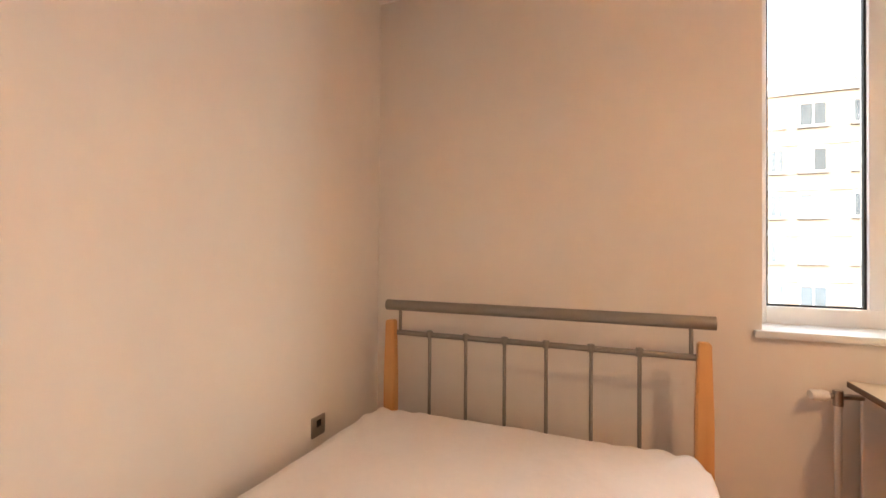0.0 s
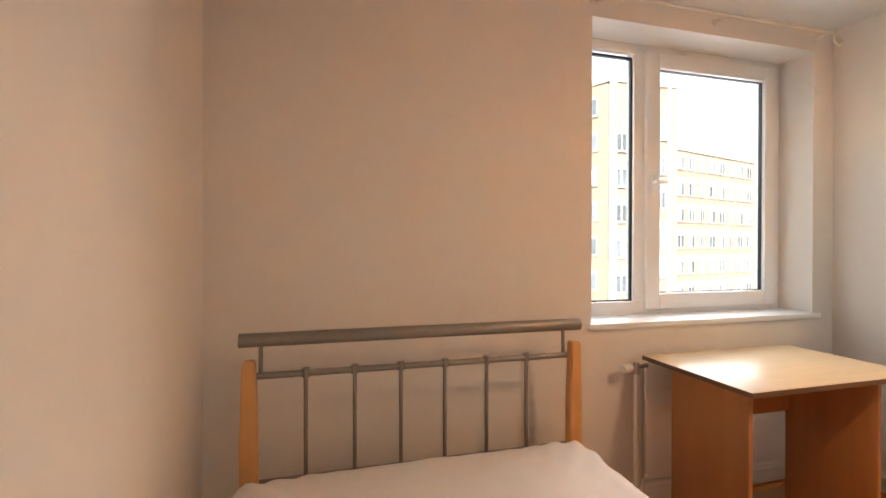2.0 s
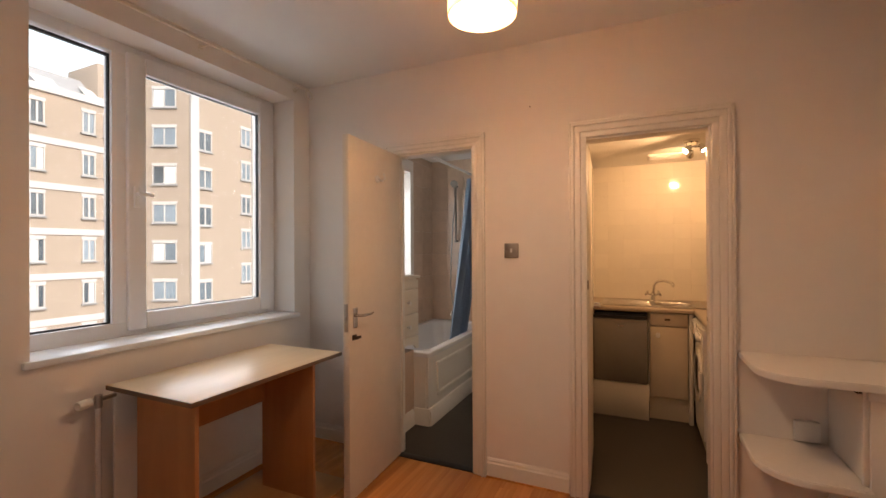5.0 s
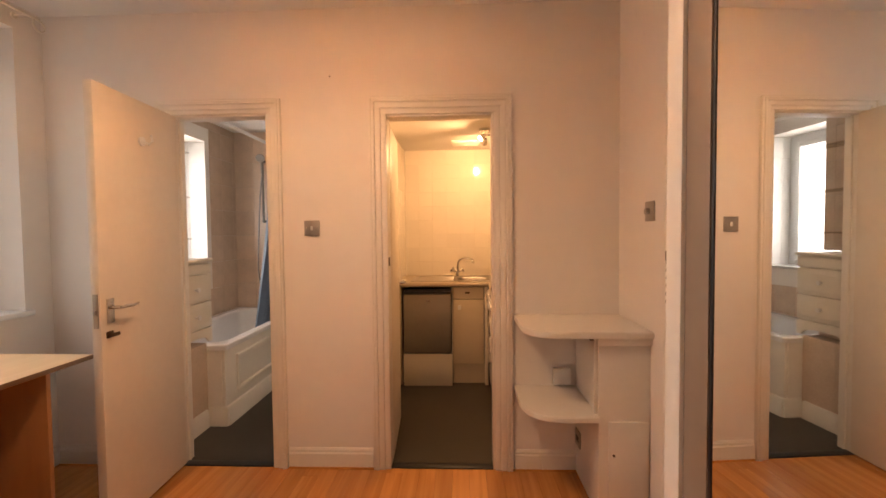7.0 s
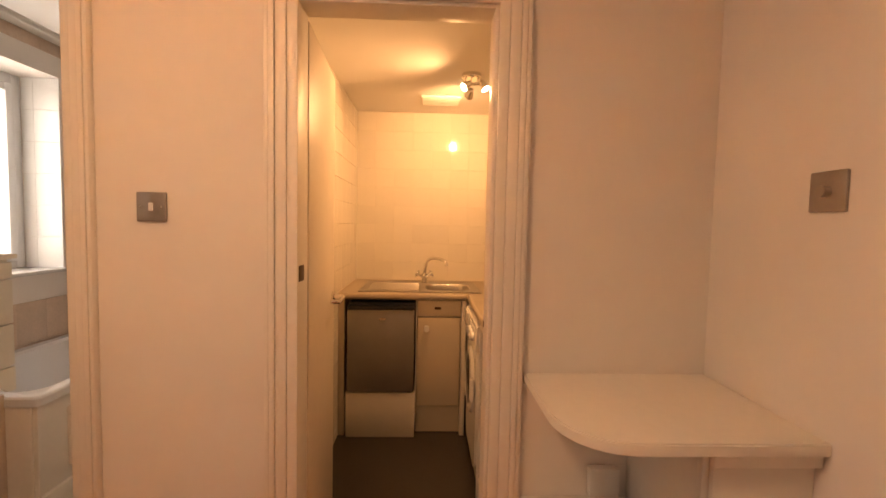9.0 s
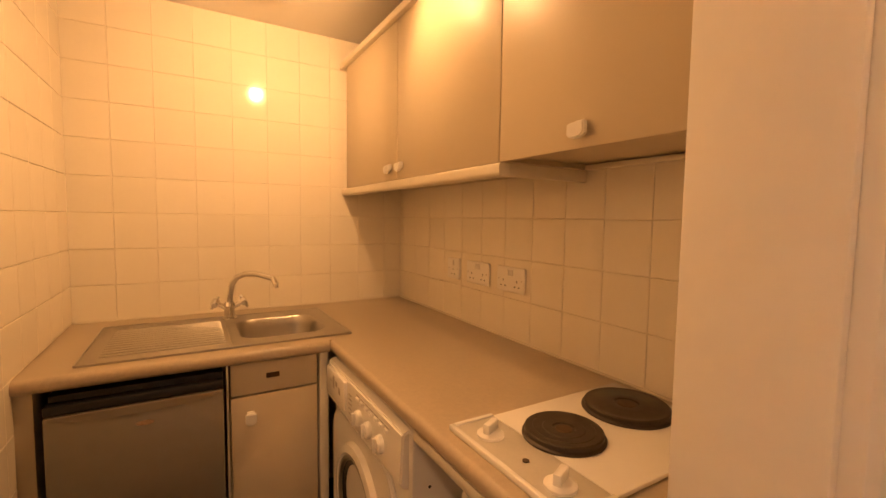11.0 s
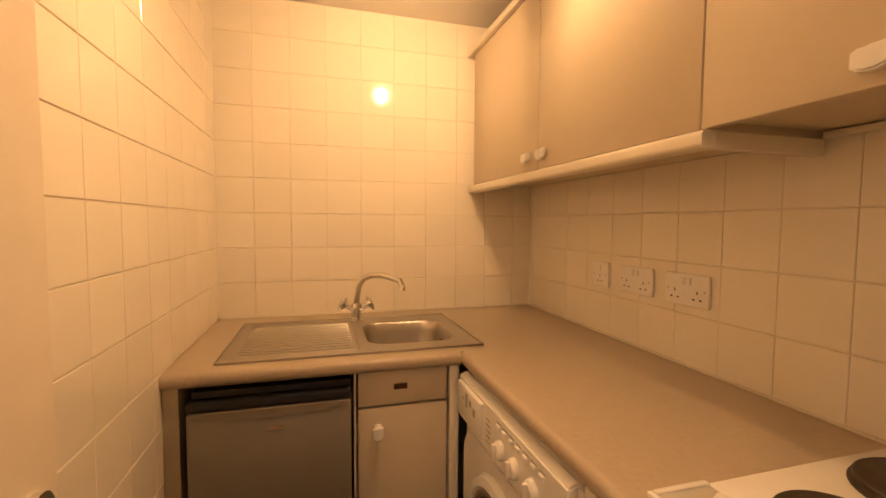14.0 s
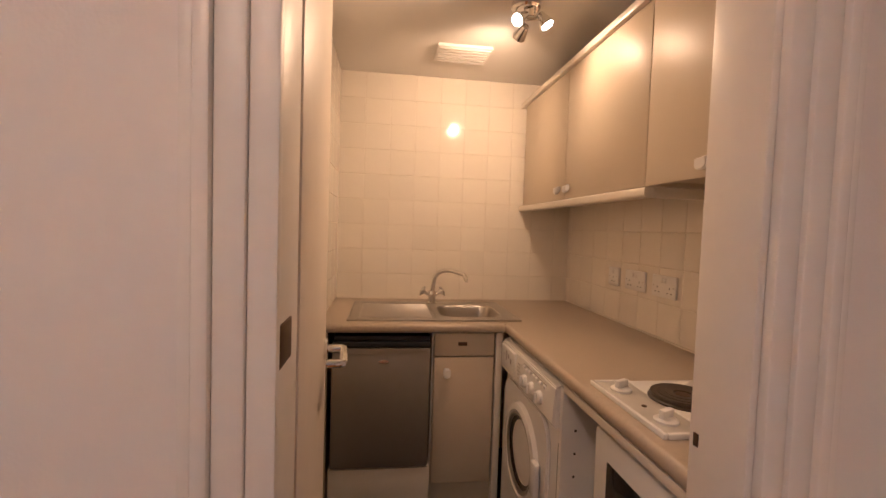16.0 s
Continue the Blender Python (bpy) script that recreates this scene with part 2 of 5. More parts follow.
def C(p0, p1, r, r2=None, seg=20):
    """Cylinder or cone from p0 to p1."""
    p0, p1 = Vector(p0), Vector(p1)
    bm = bmesh.new()
    bmesh.ops.create_cone(bm, cap_ends=True, segments=seg, radius1=r, radius2=r if r2 is None else r2, depth=(p1 - p0).length)
    m = Matrix.Translation((p0 + p1) / 2) @ (p1 - p0).to_track_quat("Z", "Y").to_matrix().to_4x4()
    bmesh.ops.transform(bm, matrix=m, verts=bm.verts)
    return bm


def T(path, r, seg=10, taper=None):
    """Round tube along a path of points."""
    pts = [Vector(p) for p in path]
    bm = bmesh.new()
    rings = []
    up = Vector((0.13, 0.31, 0.94)).normalized()
    for i, p in enumerate(pts):
        d = (pts[min(i + 1, len(pts) - 1)] - pts[max(i - 1, 0)]).normalized()
        a = d.cross(up).normalized()
        b = d.cross(a).normalized()
        rr = r if taper is None else r + (taper - r) * i / (len(pts) - 1)
        rings.append([bm.verts.new(p + rr * (math.cos(6.28318 * k / seg) * a + math.sin(6.28318 * k / seg) * b)) for k in range(seg)])
    for i in range(len(rings) - 1):
        for k in range(seg):
            bm.faces.new((rings[i][k], rings[i][(k + 1) % seg], rings[i + 1][(k + 1) % seg], rings[i + 1][k]))
    bm.faces.new(rings[0][::-1])
    bm.faces.new(rings[-1])
    bmesh.ops.recalc_face_normals(bm, faces=bm.faces)
    return bm


def arc(cx, cy, r, a0, a1, n):
    return [(cx + r * math.cos(radians(a0 + (a1 - a0) * i / n)), cy + r * math.sin(radians(a0 + (a1 - a0) * i / n))) for i in range(n + 1)]


def prism(outline, axis, lo, hi, bev=0.0):
    """A closed outline, pulled along an axis. The outline's pairs are the other two axes in x, y, z order."""
    bm = bmesh.new()

    def put(p, w):
        return {"x": (w, p[0], p[1]), "y": (p[0], w, p[1]), "z": (p[0], p[1], w)}[axis]

    low = [bm.verts.new(put(p, lo)) for p in outline]
    high = [bm.verts.new(put(p, hi)) for p in outline]
    n = len(outline)
    bm.faces.new(low)
    bm.faces.new(high[::-1])
    for i in range(n):
        bm.faces.new((low[i], high[i], high[(i + 1) % n], low[(i + 1) % n]))
    bmesh.ops.recalc_face_normals(bm, faces=bm.faces)
    if bev:
        bmesh.ops.bevel(bm, geom=[e for e in bm.edges if e.calc_face_angle(0) > 0.9], offset=bev, segments=2, affect="EDGES")
    return bm


def lathe(profile, centre, seg=28, axis=(0, 0, 1)):
    """Profile of (radius, height) turned round the axis."""
    bm = bmesh.new()
    rot = Vector(axis).to_track_quat("Z", "Y").to_matrix()
    rings = []
    for r, h in profile:
        rings.append([bm.verts.new(Vector(centre) + rot @ Vector((r * math.cos(6.28318 * k / seg), r * math.sin(6.28318 * k / seg), h))) for k in range(seg)])
    for i in range(len(rings) - 1):
        for k in range(seg):
            bm.faces.new((rings[i][k], rings[i][(k + 1) % seg], rings[i + 1][(k + 1) % seg], rings[i + 1][k]))
    bmesh.ops.remove_doubles(bm, verts=bm.verts, dist=1e-5)
    bmesh.ops.recalc_face_normals(bm, faces=bm.faces)
    return bm


def turn(bm, m):
    bmesh.ops.transform(bm, matrix=m, verts=bm.verts)
    return bm


def finish(name, bm, material, smooth=True):
    me = bpy.data.meshes.new(name)
    if smooth:
        for f in bm.faces:
            f.smooth = True
        for e in bm.edges:
            if len(e.link_faces) == 2 and e.calc_face_angle(0) > 0.6:
                e.smooth = False
    bm.to_mesh(me)
    bm.free()
    me.materials.append(material)
    return me


def thing(name, base, label, category, group="", turned=0.0):
    ob = new(name)
    ob.empty_display_size = 0.1
    ob.location = base
    ob.rotation_euler = (0, 0, radians(turned))
    BASE[ob.name] = Vector(base) if not turned else Vector((0, 0, 0))
    return tagged(ob, label, category, group)


def part(name, bm, material, parent, label=""):
    base = BASE.get(parent.name, Vector((0, 0, 0)))
    bmesh.ops.translate(bm, verts=bm.verts, vec=-base)
    ob = new(name, finish(name, bm, material))
    ob.parent = parent
    BASE[ob.name] = base
    return tagged(ob, label) if label else ob


def setting(name, bm, material, label, category):
    ob = new(name, finish(name, bm, material, False))
    BASE[ob.name] = Vector((0, 0, 0))
    return tagged(ob, label, category, kind="structure")


def solo(name, bm, material, label, category, group=""):
    """A thing of one mesh, with its origin at its base."""
    lo = Vector((min(v.co.x for v in bm.verts), min(v.co.y for v in bm.verts), min(v.co.z for v in bm.verts)))
    hi = Vector((max(v.co.x for v in bm.verts), max(v.co.y for v in bm.verts), lo.z))
    base = (lo + hi) / 2
    bmesh.ops.translate(bm, verts=bm.verts, vec=-base)
    ob = new(name, finish(name, bm, material))
    ob.location = base
    BASE[ob.name] = base
    return tagged(ob, label, category, group)


def holed(axis, t0, t1, u0, u1, z0, z1, holes):
    """A wall slab across the axis, from t0 to t1 thick, with rectangular holes (u0, u1, z0, z1)."""
    us = sorted({u0, u1, *(h[0] for h in holes), *(h[1] for h in holes)})
    bms = []
    for a, b in zip(us, us[1:]):
        inside = sorted((h[2], h[3]) for h in holes if h[0] <= a + 1e-6 and h[1] >= b - 1e-6)
        z = z0
        for h0, h1 in inside + [(z1, z1)]:
            if h0 > z + 1e-6:
                bms.append(B(t0, t1, a, b, z, h0) if axis == "x" else B(a, b, t0, t1, z, h0))
            z = h1
    bm = merge(*bms)
    bmesh.ops.remove_doubles(bm, verts=bm.verts, dist=1e-5)
    # drop the inner faces that neighbouring blocks share
    seen = {}
    for f in bm.faces:
        seen.setdefault(tuple(sorted(v.index for v in f.verts)), []).append(f)
    twins = [f for fs in seen.values() if len(fs) > 1 for f in fs]
    bmesh.ops.delete(bm, geom=twins, context="FACES_ONLY")
    return bm


# ---- the plan ----
XW, XE, YN, YS, H = -0.64, 2.69, 1.99, -1.235, 2.57
XP = 2.787          # far face of the partition
XK, YK0, YK1, HK = 4.68, -1.17, 0.19, 2.165   # kitchen
XB, YB0, HB = 4.76, 0.30, 2.40               # bathroom
KD = (-0.556, 0.046, 1.985)    # kitchen doorway
BD = (0.70, 1.255, 2.005)    # bathroom doorway
WIN = (1.078, 2.532, 0.905, 2.44)
BWIN = (3.30, 4.24, 0.98, 2.20)

north = setting("wall_north", holed("y", YN, 2.34, XW - 0.12, XB + 0.12, 0, H, [WIN, BWIN]), PAINT, "cream painted wall with a deep window recess", "wall")
wall_west = setting("wall_west", B(XW - 0.12, XW, YS - 0.12, YN, 0, H), PAINT, "plain cream painted wall beside the bed", "wall")
wall_south = setting("wall_south", holed("y", YS - 0.12, YS, XW, XE, 0, H, [(1.24, 2.06, 0, 2.03)]), PAINT, "cream painted wall with the entrance door", "wall")
wall_east = setting("wall_east", holed("x", XE, XP, YS - 0.12, YN, 0, H, [(KD[0], KD[1], 0, KD[2]), (BD[0], BD[1], 0, BD[2])]), PAINT, "cream painted wall with two narrow doorways", "wall")
ceiling = setting("ceiling", B(XW - 0.12, XE + 0.06, YS - 0.12, YN + 0.1, H, H + 0.12), CEIL, "white painted ceiling", "ceiling")
floor = setting("floor", B(XW, XE + 0.02, YS, YN, -0.10, -0.012), EDGE, "orange-brown wood laminate floor", "floor")
kitchen_sink_wall = setting("wall_kitchen_far", B(XK, XK + 0.08, YK0 - 0.1, YB0 - 0.005, 0, HK + 0.1), GROUT, "cream tiled kitchen wall behind the sink", "wall")
kitchen_right = setting("wall_kitchen_right", B(XP, XK, YK0 - 0.1, YK0, 0, HK + 0.1), GROUT, "cream tiled kitchen wall above the worktop", "wall")
kitchen_left = setting("wall_kitchen_left", B(XP, XK, YK1, 0.295, 0, HK + 0.1), GROUT, "cream tiled kitchen side wall", "wall")
kitchen_ceiling = setting("ceiling_kitchen", B(XP, XK + 0.08, YK0 - 0.1, 0.295, HK + 0.1, HK + 0.18), CEIL, "pale kitchen ceiling void", "ceiling")
kitchen_ceiling2 = setting("ceiling_kitchen_lower", B(XP, XK, YK0, YK1, HK, HK + 0.09), CEIL, "pale painted low kitchen ceiling", "ceiling")
kitchen_floor = setting("floor_kitchen", B(XE + 0.025, XK, YK0, YK1, -0.1, -0.002), VINYL, "dark brown vinyl kitchen floor", "floor")
bath_far = setting("wall_bathroom_far", B(XB, XB + 0.1, YB0, YN, 0, H), GROUT_PALE, "beige tiled bathroom end wall", "wall")
bath_right = setting("wall_bathroom_right", B(XP, XB, YB0, YB0 + 0.05, 0, H), GROUT_PALE, "plain bathroom side wall", "wall")
bath_ceiling = setting("ceiling_bathroom", B(XP, XB, YB0 + 0.05, YN, HB, HB + 0.1), CEIL, "white bathroom ceiling", "ceiling")
bath_floor = setting("floor_bathroom", B(XE + 0.025, XB, YB0 + 0.05, YN, -0.1, -0.002), VINYL, "dark vinyl bathroom floor", "floor")


# ---- woodwork of the openings ----
def casing(name, x, y0, y1, z, side, label, w=0.078):
    """Moulded architrave round a doorway in an x-facing wall; side -1 faces west."""
    ob = thing(name, (x, (y0 + y1) / 2, 0), label, "door frame")
    ob["kind"] = "structure"
    steps = ((0.0, 0.016), (w * 0.33, 0.022), (w * 0.67, 0.030), (w * 0.85, 0.026))
    for nm, s, yy in (("jamb_casing", -1, y0), ("jamb_casing", 1, y1)):
        bms = []
        for i, (o, d) in enumerate(steps):
            o2 = steps[i + 1][0] if i + 1 < len(steps) else w
            a, b = sorted((yy + s * o, yy + s * o2))
            bms.append(B(x, x + side * d, a, b, 0.0, z + o2, 0.0035, 2))
        part(nm, merge(*bms), GLOSS, ob)
    bms = []
    for i, (o, d) in enumerate(steps):
        o2 = steps[i + 1][0] if i + 1 < len(steps) else w
        bms.append(B(x, x + side * (d + 0.0004), y0 - o2, y1 + o2, z + o, z + o2, 0.0035, 2))
    part("head_casing", merge(*bms), GLOSS, ob)
    return ob


def lining(name, y0, y1, z, label):
    ob = thing(name, ((XE + XP) / 2, (y0 + y1) / 2, 0), label, "door frame")
    ob["kind"] = "structure"
    t = 0.012
    for a, b in ((y0, y0 + t), (y1 - t, y1)):
        part("jamb", B(XE - 0.003, XP + 0.003, a, b, 0, z, 0.002), GLOSS, ob)
        s = 1 if a == y0 else -1
        c = b if s > 0 else a
        if name != "door_lining_kitchen":
            part("door_stop", B(XE + 0.045, XE + 0.06, *sorted((c, c + s * 0.012)), 0, z - t, 0.003), GLOSS, ob)
    part("head", B(XE - 0.003, XP + 0.003, y0 + t, y1 - t, z - t, z, 0.002), GLOSS, ob)
    part("threshold", B(XE - 0.006, XE + 0.05, y0 + t, y1 - t, -0.006, 0.008, 0.003), BLACK, ob, "black threshold strip")
    return ob


casing("casing_kitchen", XE, KD[0], KD[1] - 0.014, KD[2], -1, "cream moulded architrave round the kitchen doorway", 0.096)
casing("casing_bathroom", XE, BD[0], BD[1], BD[2], -1, "cream moulded architrave round the bathroom doorway")
klin = lining("door_lining_kitchen", KD[0], KD[1], KD[2], "cream painted lining of the kitchen doorway")
blin = lining("door_lining_bathroom", BD[0], BD[1], BD[2], "cream painted lining of the bathroom doorway")
part("strike_plate", B(XE + 0.080, XE + 0.090, KD[0] + 0.0115, KD[0] + 0.0140, 0.998, 1.018, 0.001), BROWN_METAL, klin, "brown metal strike plate")
part("hinge_plate", B(XE - 0.002, XE + 0.056, KD[1] - 0.0142, KD[1] - 0.0115, 1.147, 1.196, 0.001), BROWN_METAL, klin, "brown metal hinge plate")


def skirting(name, axis, at, side, u0, u1, h=0.115):
    """Skirting board with a moulded top; side is the way it faces."""
    prof = [(0, 0), (0.016, 0), (0.016, h - 0.03), (0.011, h - 0.022), (0.011, h - 0.012), (0.005, h), (0, h)]
    prof = [(at + side * p, z) for p, z in prof]
    bm = prism(prof, "y" if axis == "x" else "x", u0, u1)
    ob = setting(name, bm, GLOSS, "cream gloss skirting board", "skirting")
    lip = B(at, at + side * 0.021, u0, u1, -0.004, 0.010, 0.003) if axis == "x" else B(u0, u1, at, at + side * 0.021, -0.004, 0.010, 0.003)
    part("floor_bead", lip, PLANK, ob, "wood-coloured floor bead")
    return ob


skirting("baseboard_east_1", "x", XE, -1, KD[1] + 0.086, BD[0] - 0.082)
skirting("baseboard_east_2", "x", XE, -1, BD[1] + 0.082, YN - 0.018)
skirting("baseboard_east_3", "x", XE, -1, -1.0, -0.662)
skirting("baseboard_north", "y", YN, -1, XW + 0.018, XE)
skirting("baseboard_west", "x", XW, 1, YS + 0.6, YN)


# ---- bedroom window ----
def frame_rect(x0, x1, z0, z1, y0, y1, w, bev=0.006):
    """Four mitre-less bars of a rectangular frame that faces the room."""
    return merge(B(x0, x0 + w, y0, y1, z0, z1, bev), B(x1 - w, x1, y0, y1, z0, z1, bev), B(x0 + w, x1 - w, y0 + 0.0004, y1, z0, z0 + w, bev), B(x0 + w, x1 - w, y0 + 0.0004, y1, z1 - w, z1, bev))


WY = 2.185
win = thing("window_1", ((WIN[0] + WIN[1]) / 2, WY, WIN[2]), "white plastic two-light window with a casement", "window")
win["kind"] = "structure"
part("window_frame", merge(frame_rect(WIN[0] - 0.01, WIN[1] + 0.01, WIN[2] + 0.028, WIN[3] + 0.02, WY, WY + 0.07, 0.075), B(1.478, 1.56, WY, WY + 0.07, WIN[2] + 0.1, WIN[3] - 0.05, 0.006)), UPVC, win)
sash = part("sash", frame_rect(1.545, 2.485, 0.960, 2.405, WY - 0.022, WY + 0.045, 0.090, 0.009), UPVC, win)
part("gasket", frame_rect(1.628, 2.402, 1.043, 2.322, WY + 0.0005, WY + 0.02, 0.012, 0.0), SEAL, sash)
part("pane", B(1.631, 2.399, WY + 0.010, WY + 0.016, 1.046, 2.319), GLASS, win).visible_shadow = False
part("gasket", frame_rect(1.138, 1.484, 1.002, 2.372, WY + 0.018, WY + 0.035, 0.014, 0.0), SEAL, win)
part("pane", B(1.141, 1.481, WY + 0.024, WY + 0.030, 1.005, 2.369), GLASS, win).visible_shadow = False
hd = part("handle", merge(B(1.568, 1.596, WY - 0.034, WY - 0.02, 1.60, 1.71, 0.005), C((1.582, WY - 0.03, 1.67), (1.582, WY - 0.062, 1.67), 0.010), B(1.574, 1.651, WY - 0.066, WY - 0.05, 1.66, 1.68, 0.006)), UPVC, win, "white window handle")
part("window_sill", merge(B(WIN[0] + 0.001, WIN[1] - 0.001, YN - 0.005, WY + 0.03, 0.905, 0.935, 0.004), B(WIN[0] - 0.03, WIN[1] + 0.03, YN - 0.03, YN - 0.001, 0.905, 0.935, 0.007)), UPVC, win, "white window sill")

# curtain pole with curled ends
pole = thing("curtain_pole", (1.82, 1.91, 2.488), "thin cream metal curtain pole with curled ends", "curtain pole")
part("rod", C((1.04, 1.91, 2.508), (2.60, 1.91, 2.508), 0.0065, seg=10), UNIT_PALE, pole)
for xx, s in ((1.04, -1), (2.60, 1)):
    pts = [(xx + s * (0.004 + 0.028 * math.cos(a) * (1 - a / 9)) + s * -0.0, 1.91, 2.480 + 0.028 * math.sin(a) * (1 - a / 9)) for a in [1.57 - i * 0.42 for i in range(15)]]
    part("curled_end", T(pts, 0.0055, 8), UNIT_PALE, pole)
for xx in (1.10, 1.82, 2.54):
    part("bracket", merge(C((xx, YN + 0.002, 2.508), (xx, 1.905, 2.508), 0.005, seg=8), C((xx, YN + 0.002, 2.508), (xx, YN - 0.006, 2.508), 0.016, seg=12)), UNIT_PALE, pole)

# ---- pendant lamp ----
pend = thing("pendant_lamp", (1.67, 0.28, H), "lit drum pendant lamp with a warm fabric shade", "ceiling lamp")
part("ceiling_rose", lathe([(0, 0), (0.05, 0), (0.045, -0.02), (0.01, -0.035), (0, -0.035)], (1.67, 0.28, H)), WHITE_PL, pend)
part("cord", C((1.67, 0.28, H - 0.03), (1.67, 0.28, 2.36), 0.004, seg=8), WHITE_PL, pend)
part("shade", lathe([(0.125, 2.215), (0.125, 2.41), (0.122, 2.41), (0.122, 2.215), (0.125, 2.215)], (1.67, 0.28, 0), 40), SHADE, pend, "warm fabric drum shade")
part("diffuser", lathe([(0, 2.222), (0.119, 2.222), (0.119, 2.226), (0, 2.226)], (1.67, 0.28, 0), 40), LAMPGLOW, pend, "glowing white diffuser").visible_shadow = False
part("bulb_holder", C((1.67, 0.28, 2.335), (1.67, 0.28, 2.37), 0.02), WHITE_PL, pend)

# ---- bed ----
bed = thing("bed", (0.205, 0.97, 0), "bed with a grey metal and beech headboard and white mattress", "bed")
for xx in (-0.44, 0.85):
    part("headboard_post", prism([(xx - 0.022, 0), (xx + 0.022, 0), (xx + 0.030, 0.40), (xx + 0.030, 0.62), (xx + 0.021, 0.905), (xx - 0.021, 0.905), (xx - 0.030, 0.62), (xx - 0.030, 0.40)], "y", 1.755, 1.80, 0.005), BEECH, bed, "beech headboard post")
part("top_rail", T([(-0.478, 1.806, 0.972), (0.2, 1.811, 0.972), (0.892, 1.806, 0.972)], 0.0255, 20), STEEL_GREY, bed, "grey metal top rail")
part("middle_rail", T([(-0.42, 1.80, 0.843), (0.83, 1.80, 0.843)], 0.0125, 14), STEEL_GREY, bed, "grey metal rail")
part("lower_rail", T([(-0.42, 1.80, 0.455), (0.83, 1.80, 0.455)], 0.0125, 14), STEEL_GREY, bed, "grey metal rail")
for xx in (-0.405, 0.812):
    part("upright", C((xx, 1.80, 0.84), (xx, 1.803, 0.955), 0.0075, seg=12), STEEL_GREY, bed)
for i in range(6):
    xx = -0.25 + i * 0.1775
    rod = part("spindle", T([(xx, 1.80, 0.455), (xx, 1.80, 0.60), (xx, 1.80, 0.70), (xx, 1.80, 0.843)], 0.0078, 12), STEEL_GREY, bed)
    part("knob", lathe([(0, -0.019), (0.014, -0.016), (0.0175, 0), (0.014, 0.016), (0, 0.019)], (xx, 1.80, 0.845), 14), STEEL_GREY, rod)
for xx in (-0.44, 0.85):
    part("side_rail", B(xx - 0.014, xx + 0.014, 0.20, 1.757, 0.22, 0.33, 0.004), BEECH, bed)
    part("foot_post", B(xx - 0.025, xx + 0.025, 0.15, 0.20, 0, 0.36, 0.006), BEECH, bed)
part("foot_rail", B(-0.42, 0.83, 0.16, 0.19, 0.22, 0.33, 0.004), BEECH, bed)
for i in range(9):
    part("slat", B(-0.43, 0.84, 0.3 + i * 0.16, 0.37 + i * 0.16, 0.262, 0.276), BEECH, bed)


def mattress_mesh():
    x0, x1, y0, y1, z0, z1 = -0.495, 0.865, 0.185, 1.735, 0.28, 0.528
    nx, ny = 70, 90
    bm = bmesh.new()
    grid = []
    for i in range(nx + 1):
        row = []
        for j in range(ny + 1):
            u, v = i / nx, j / ny
            x, y = x0 + (x1 - x0) * u, y0 + (y1 - y0) * v
            ex = min(x - x0, x1 - x, 0.10) / 0.10
            ey = min(y - y0, y1 - y, 0.10) / 0.10
            fall = (1 - math.sqrt(max(0, 1 - (1 - ex) ** 2))) + (1 - math.sqrt(max(0, 1 - (1 - ey) ** 2)))
            wr = noise.noise((x * 3.0, y * 1.6, 0.3)) * 0.012 + noise.noise((x * 9 + y * 5, y * 4 - x * 3, 4.1)) * 0.0045
            cx, cy = (x1 - x) if u > 0.5 else (x - x0), y1 - y
            fold = 0.010 * math.sin(62 * (cx - cy * 0.7)) * math.exp(-(cx * cx + cy * cy) / 0.06) + 0.006 * max(0.0, noise.noise((x * 5 - y * 7, x * 2, 1.7))) * (0.4 + v)
            row.append(bm.verts.new((x, y, z1 - min(fall, 1.2) * 0.085 + wr + fold)))
        grid.append(row)
    for i in range(nx):
        for j in range(ny):
            bm.faces.new((grid[i][j], grid[i + 1][j], grid[i + 1][j + 1], grid[i][j + 1]))
    rim = [grid[i][0] for i in range(nx + 1)] + [grid[nx][j] for j in range(1, ny + 1)] + [grid[i][ny] for i in range(nx - 1, -1, -1)] + [grid[0][j] for j in range(ny - 1, 0, -1)]
    low = [bm.verts.new((v.co.x, v.co.y, z0)) for v in rim]
    for k in range(len(rim)):
        bm.faces.new((rim[k], low[k], low[(k + 1) % len(rim)], rim[(k + 1) % len(rim)]))
    bm.faces.new(low[::-1])
    bmesh.ops.recalc_face_normals(bm, faces=bm.faces)
    return bm


solo("mattress", mattress_mesh(), SHEET, "white mattress with a wrinkled fitted cover on the bed", "mattress")

# ---- desk by the window ----
desk = thing("desk", (1.76, 1.62, 0), "small beech laminate desk with a pale worn top", "desk")
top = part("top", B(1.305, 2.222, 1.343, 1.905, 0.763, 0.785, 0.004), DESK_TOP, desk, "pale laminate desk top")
part("edging", merge(B(1.3035, 2.2235, 1.3405, 1.3428, 0.764, 0.7835), B(1.3025, 1.3048, 1.343, 1.905, 0.764, 0.7835)), EDGE, top, "dark edging")
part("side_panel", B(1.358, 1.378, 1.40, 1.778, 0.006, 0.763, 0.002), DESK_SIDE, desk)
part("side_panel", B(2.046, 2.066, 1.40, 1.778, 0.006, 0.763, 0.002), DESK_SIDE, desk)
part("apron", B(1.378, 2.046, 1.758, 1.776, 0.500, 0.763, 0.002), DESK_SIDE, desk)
solo("laminate_board", B(1.29, 2.30, 1.335, 1.925, 0.0005, 0.006, 0.001), BOARD, "loose sheet of wood laminate lying under the desk", "floor board")

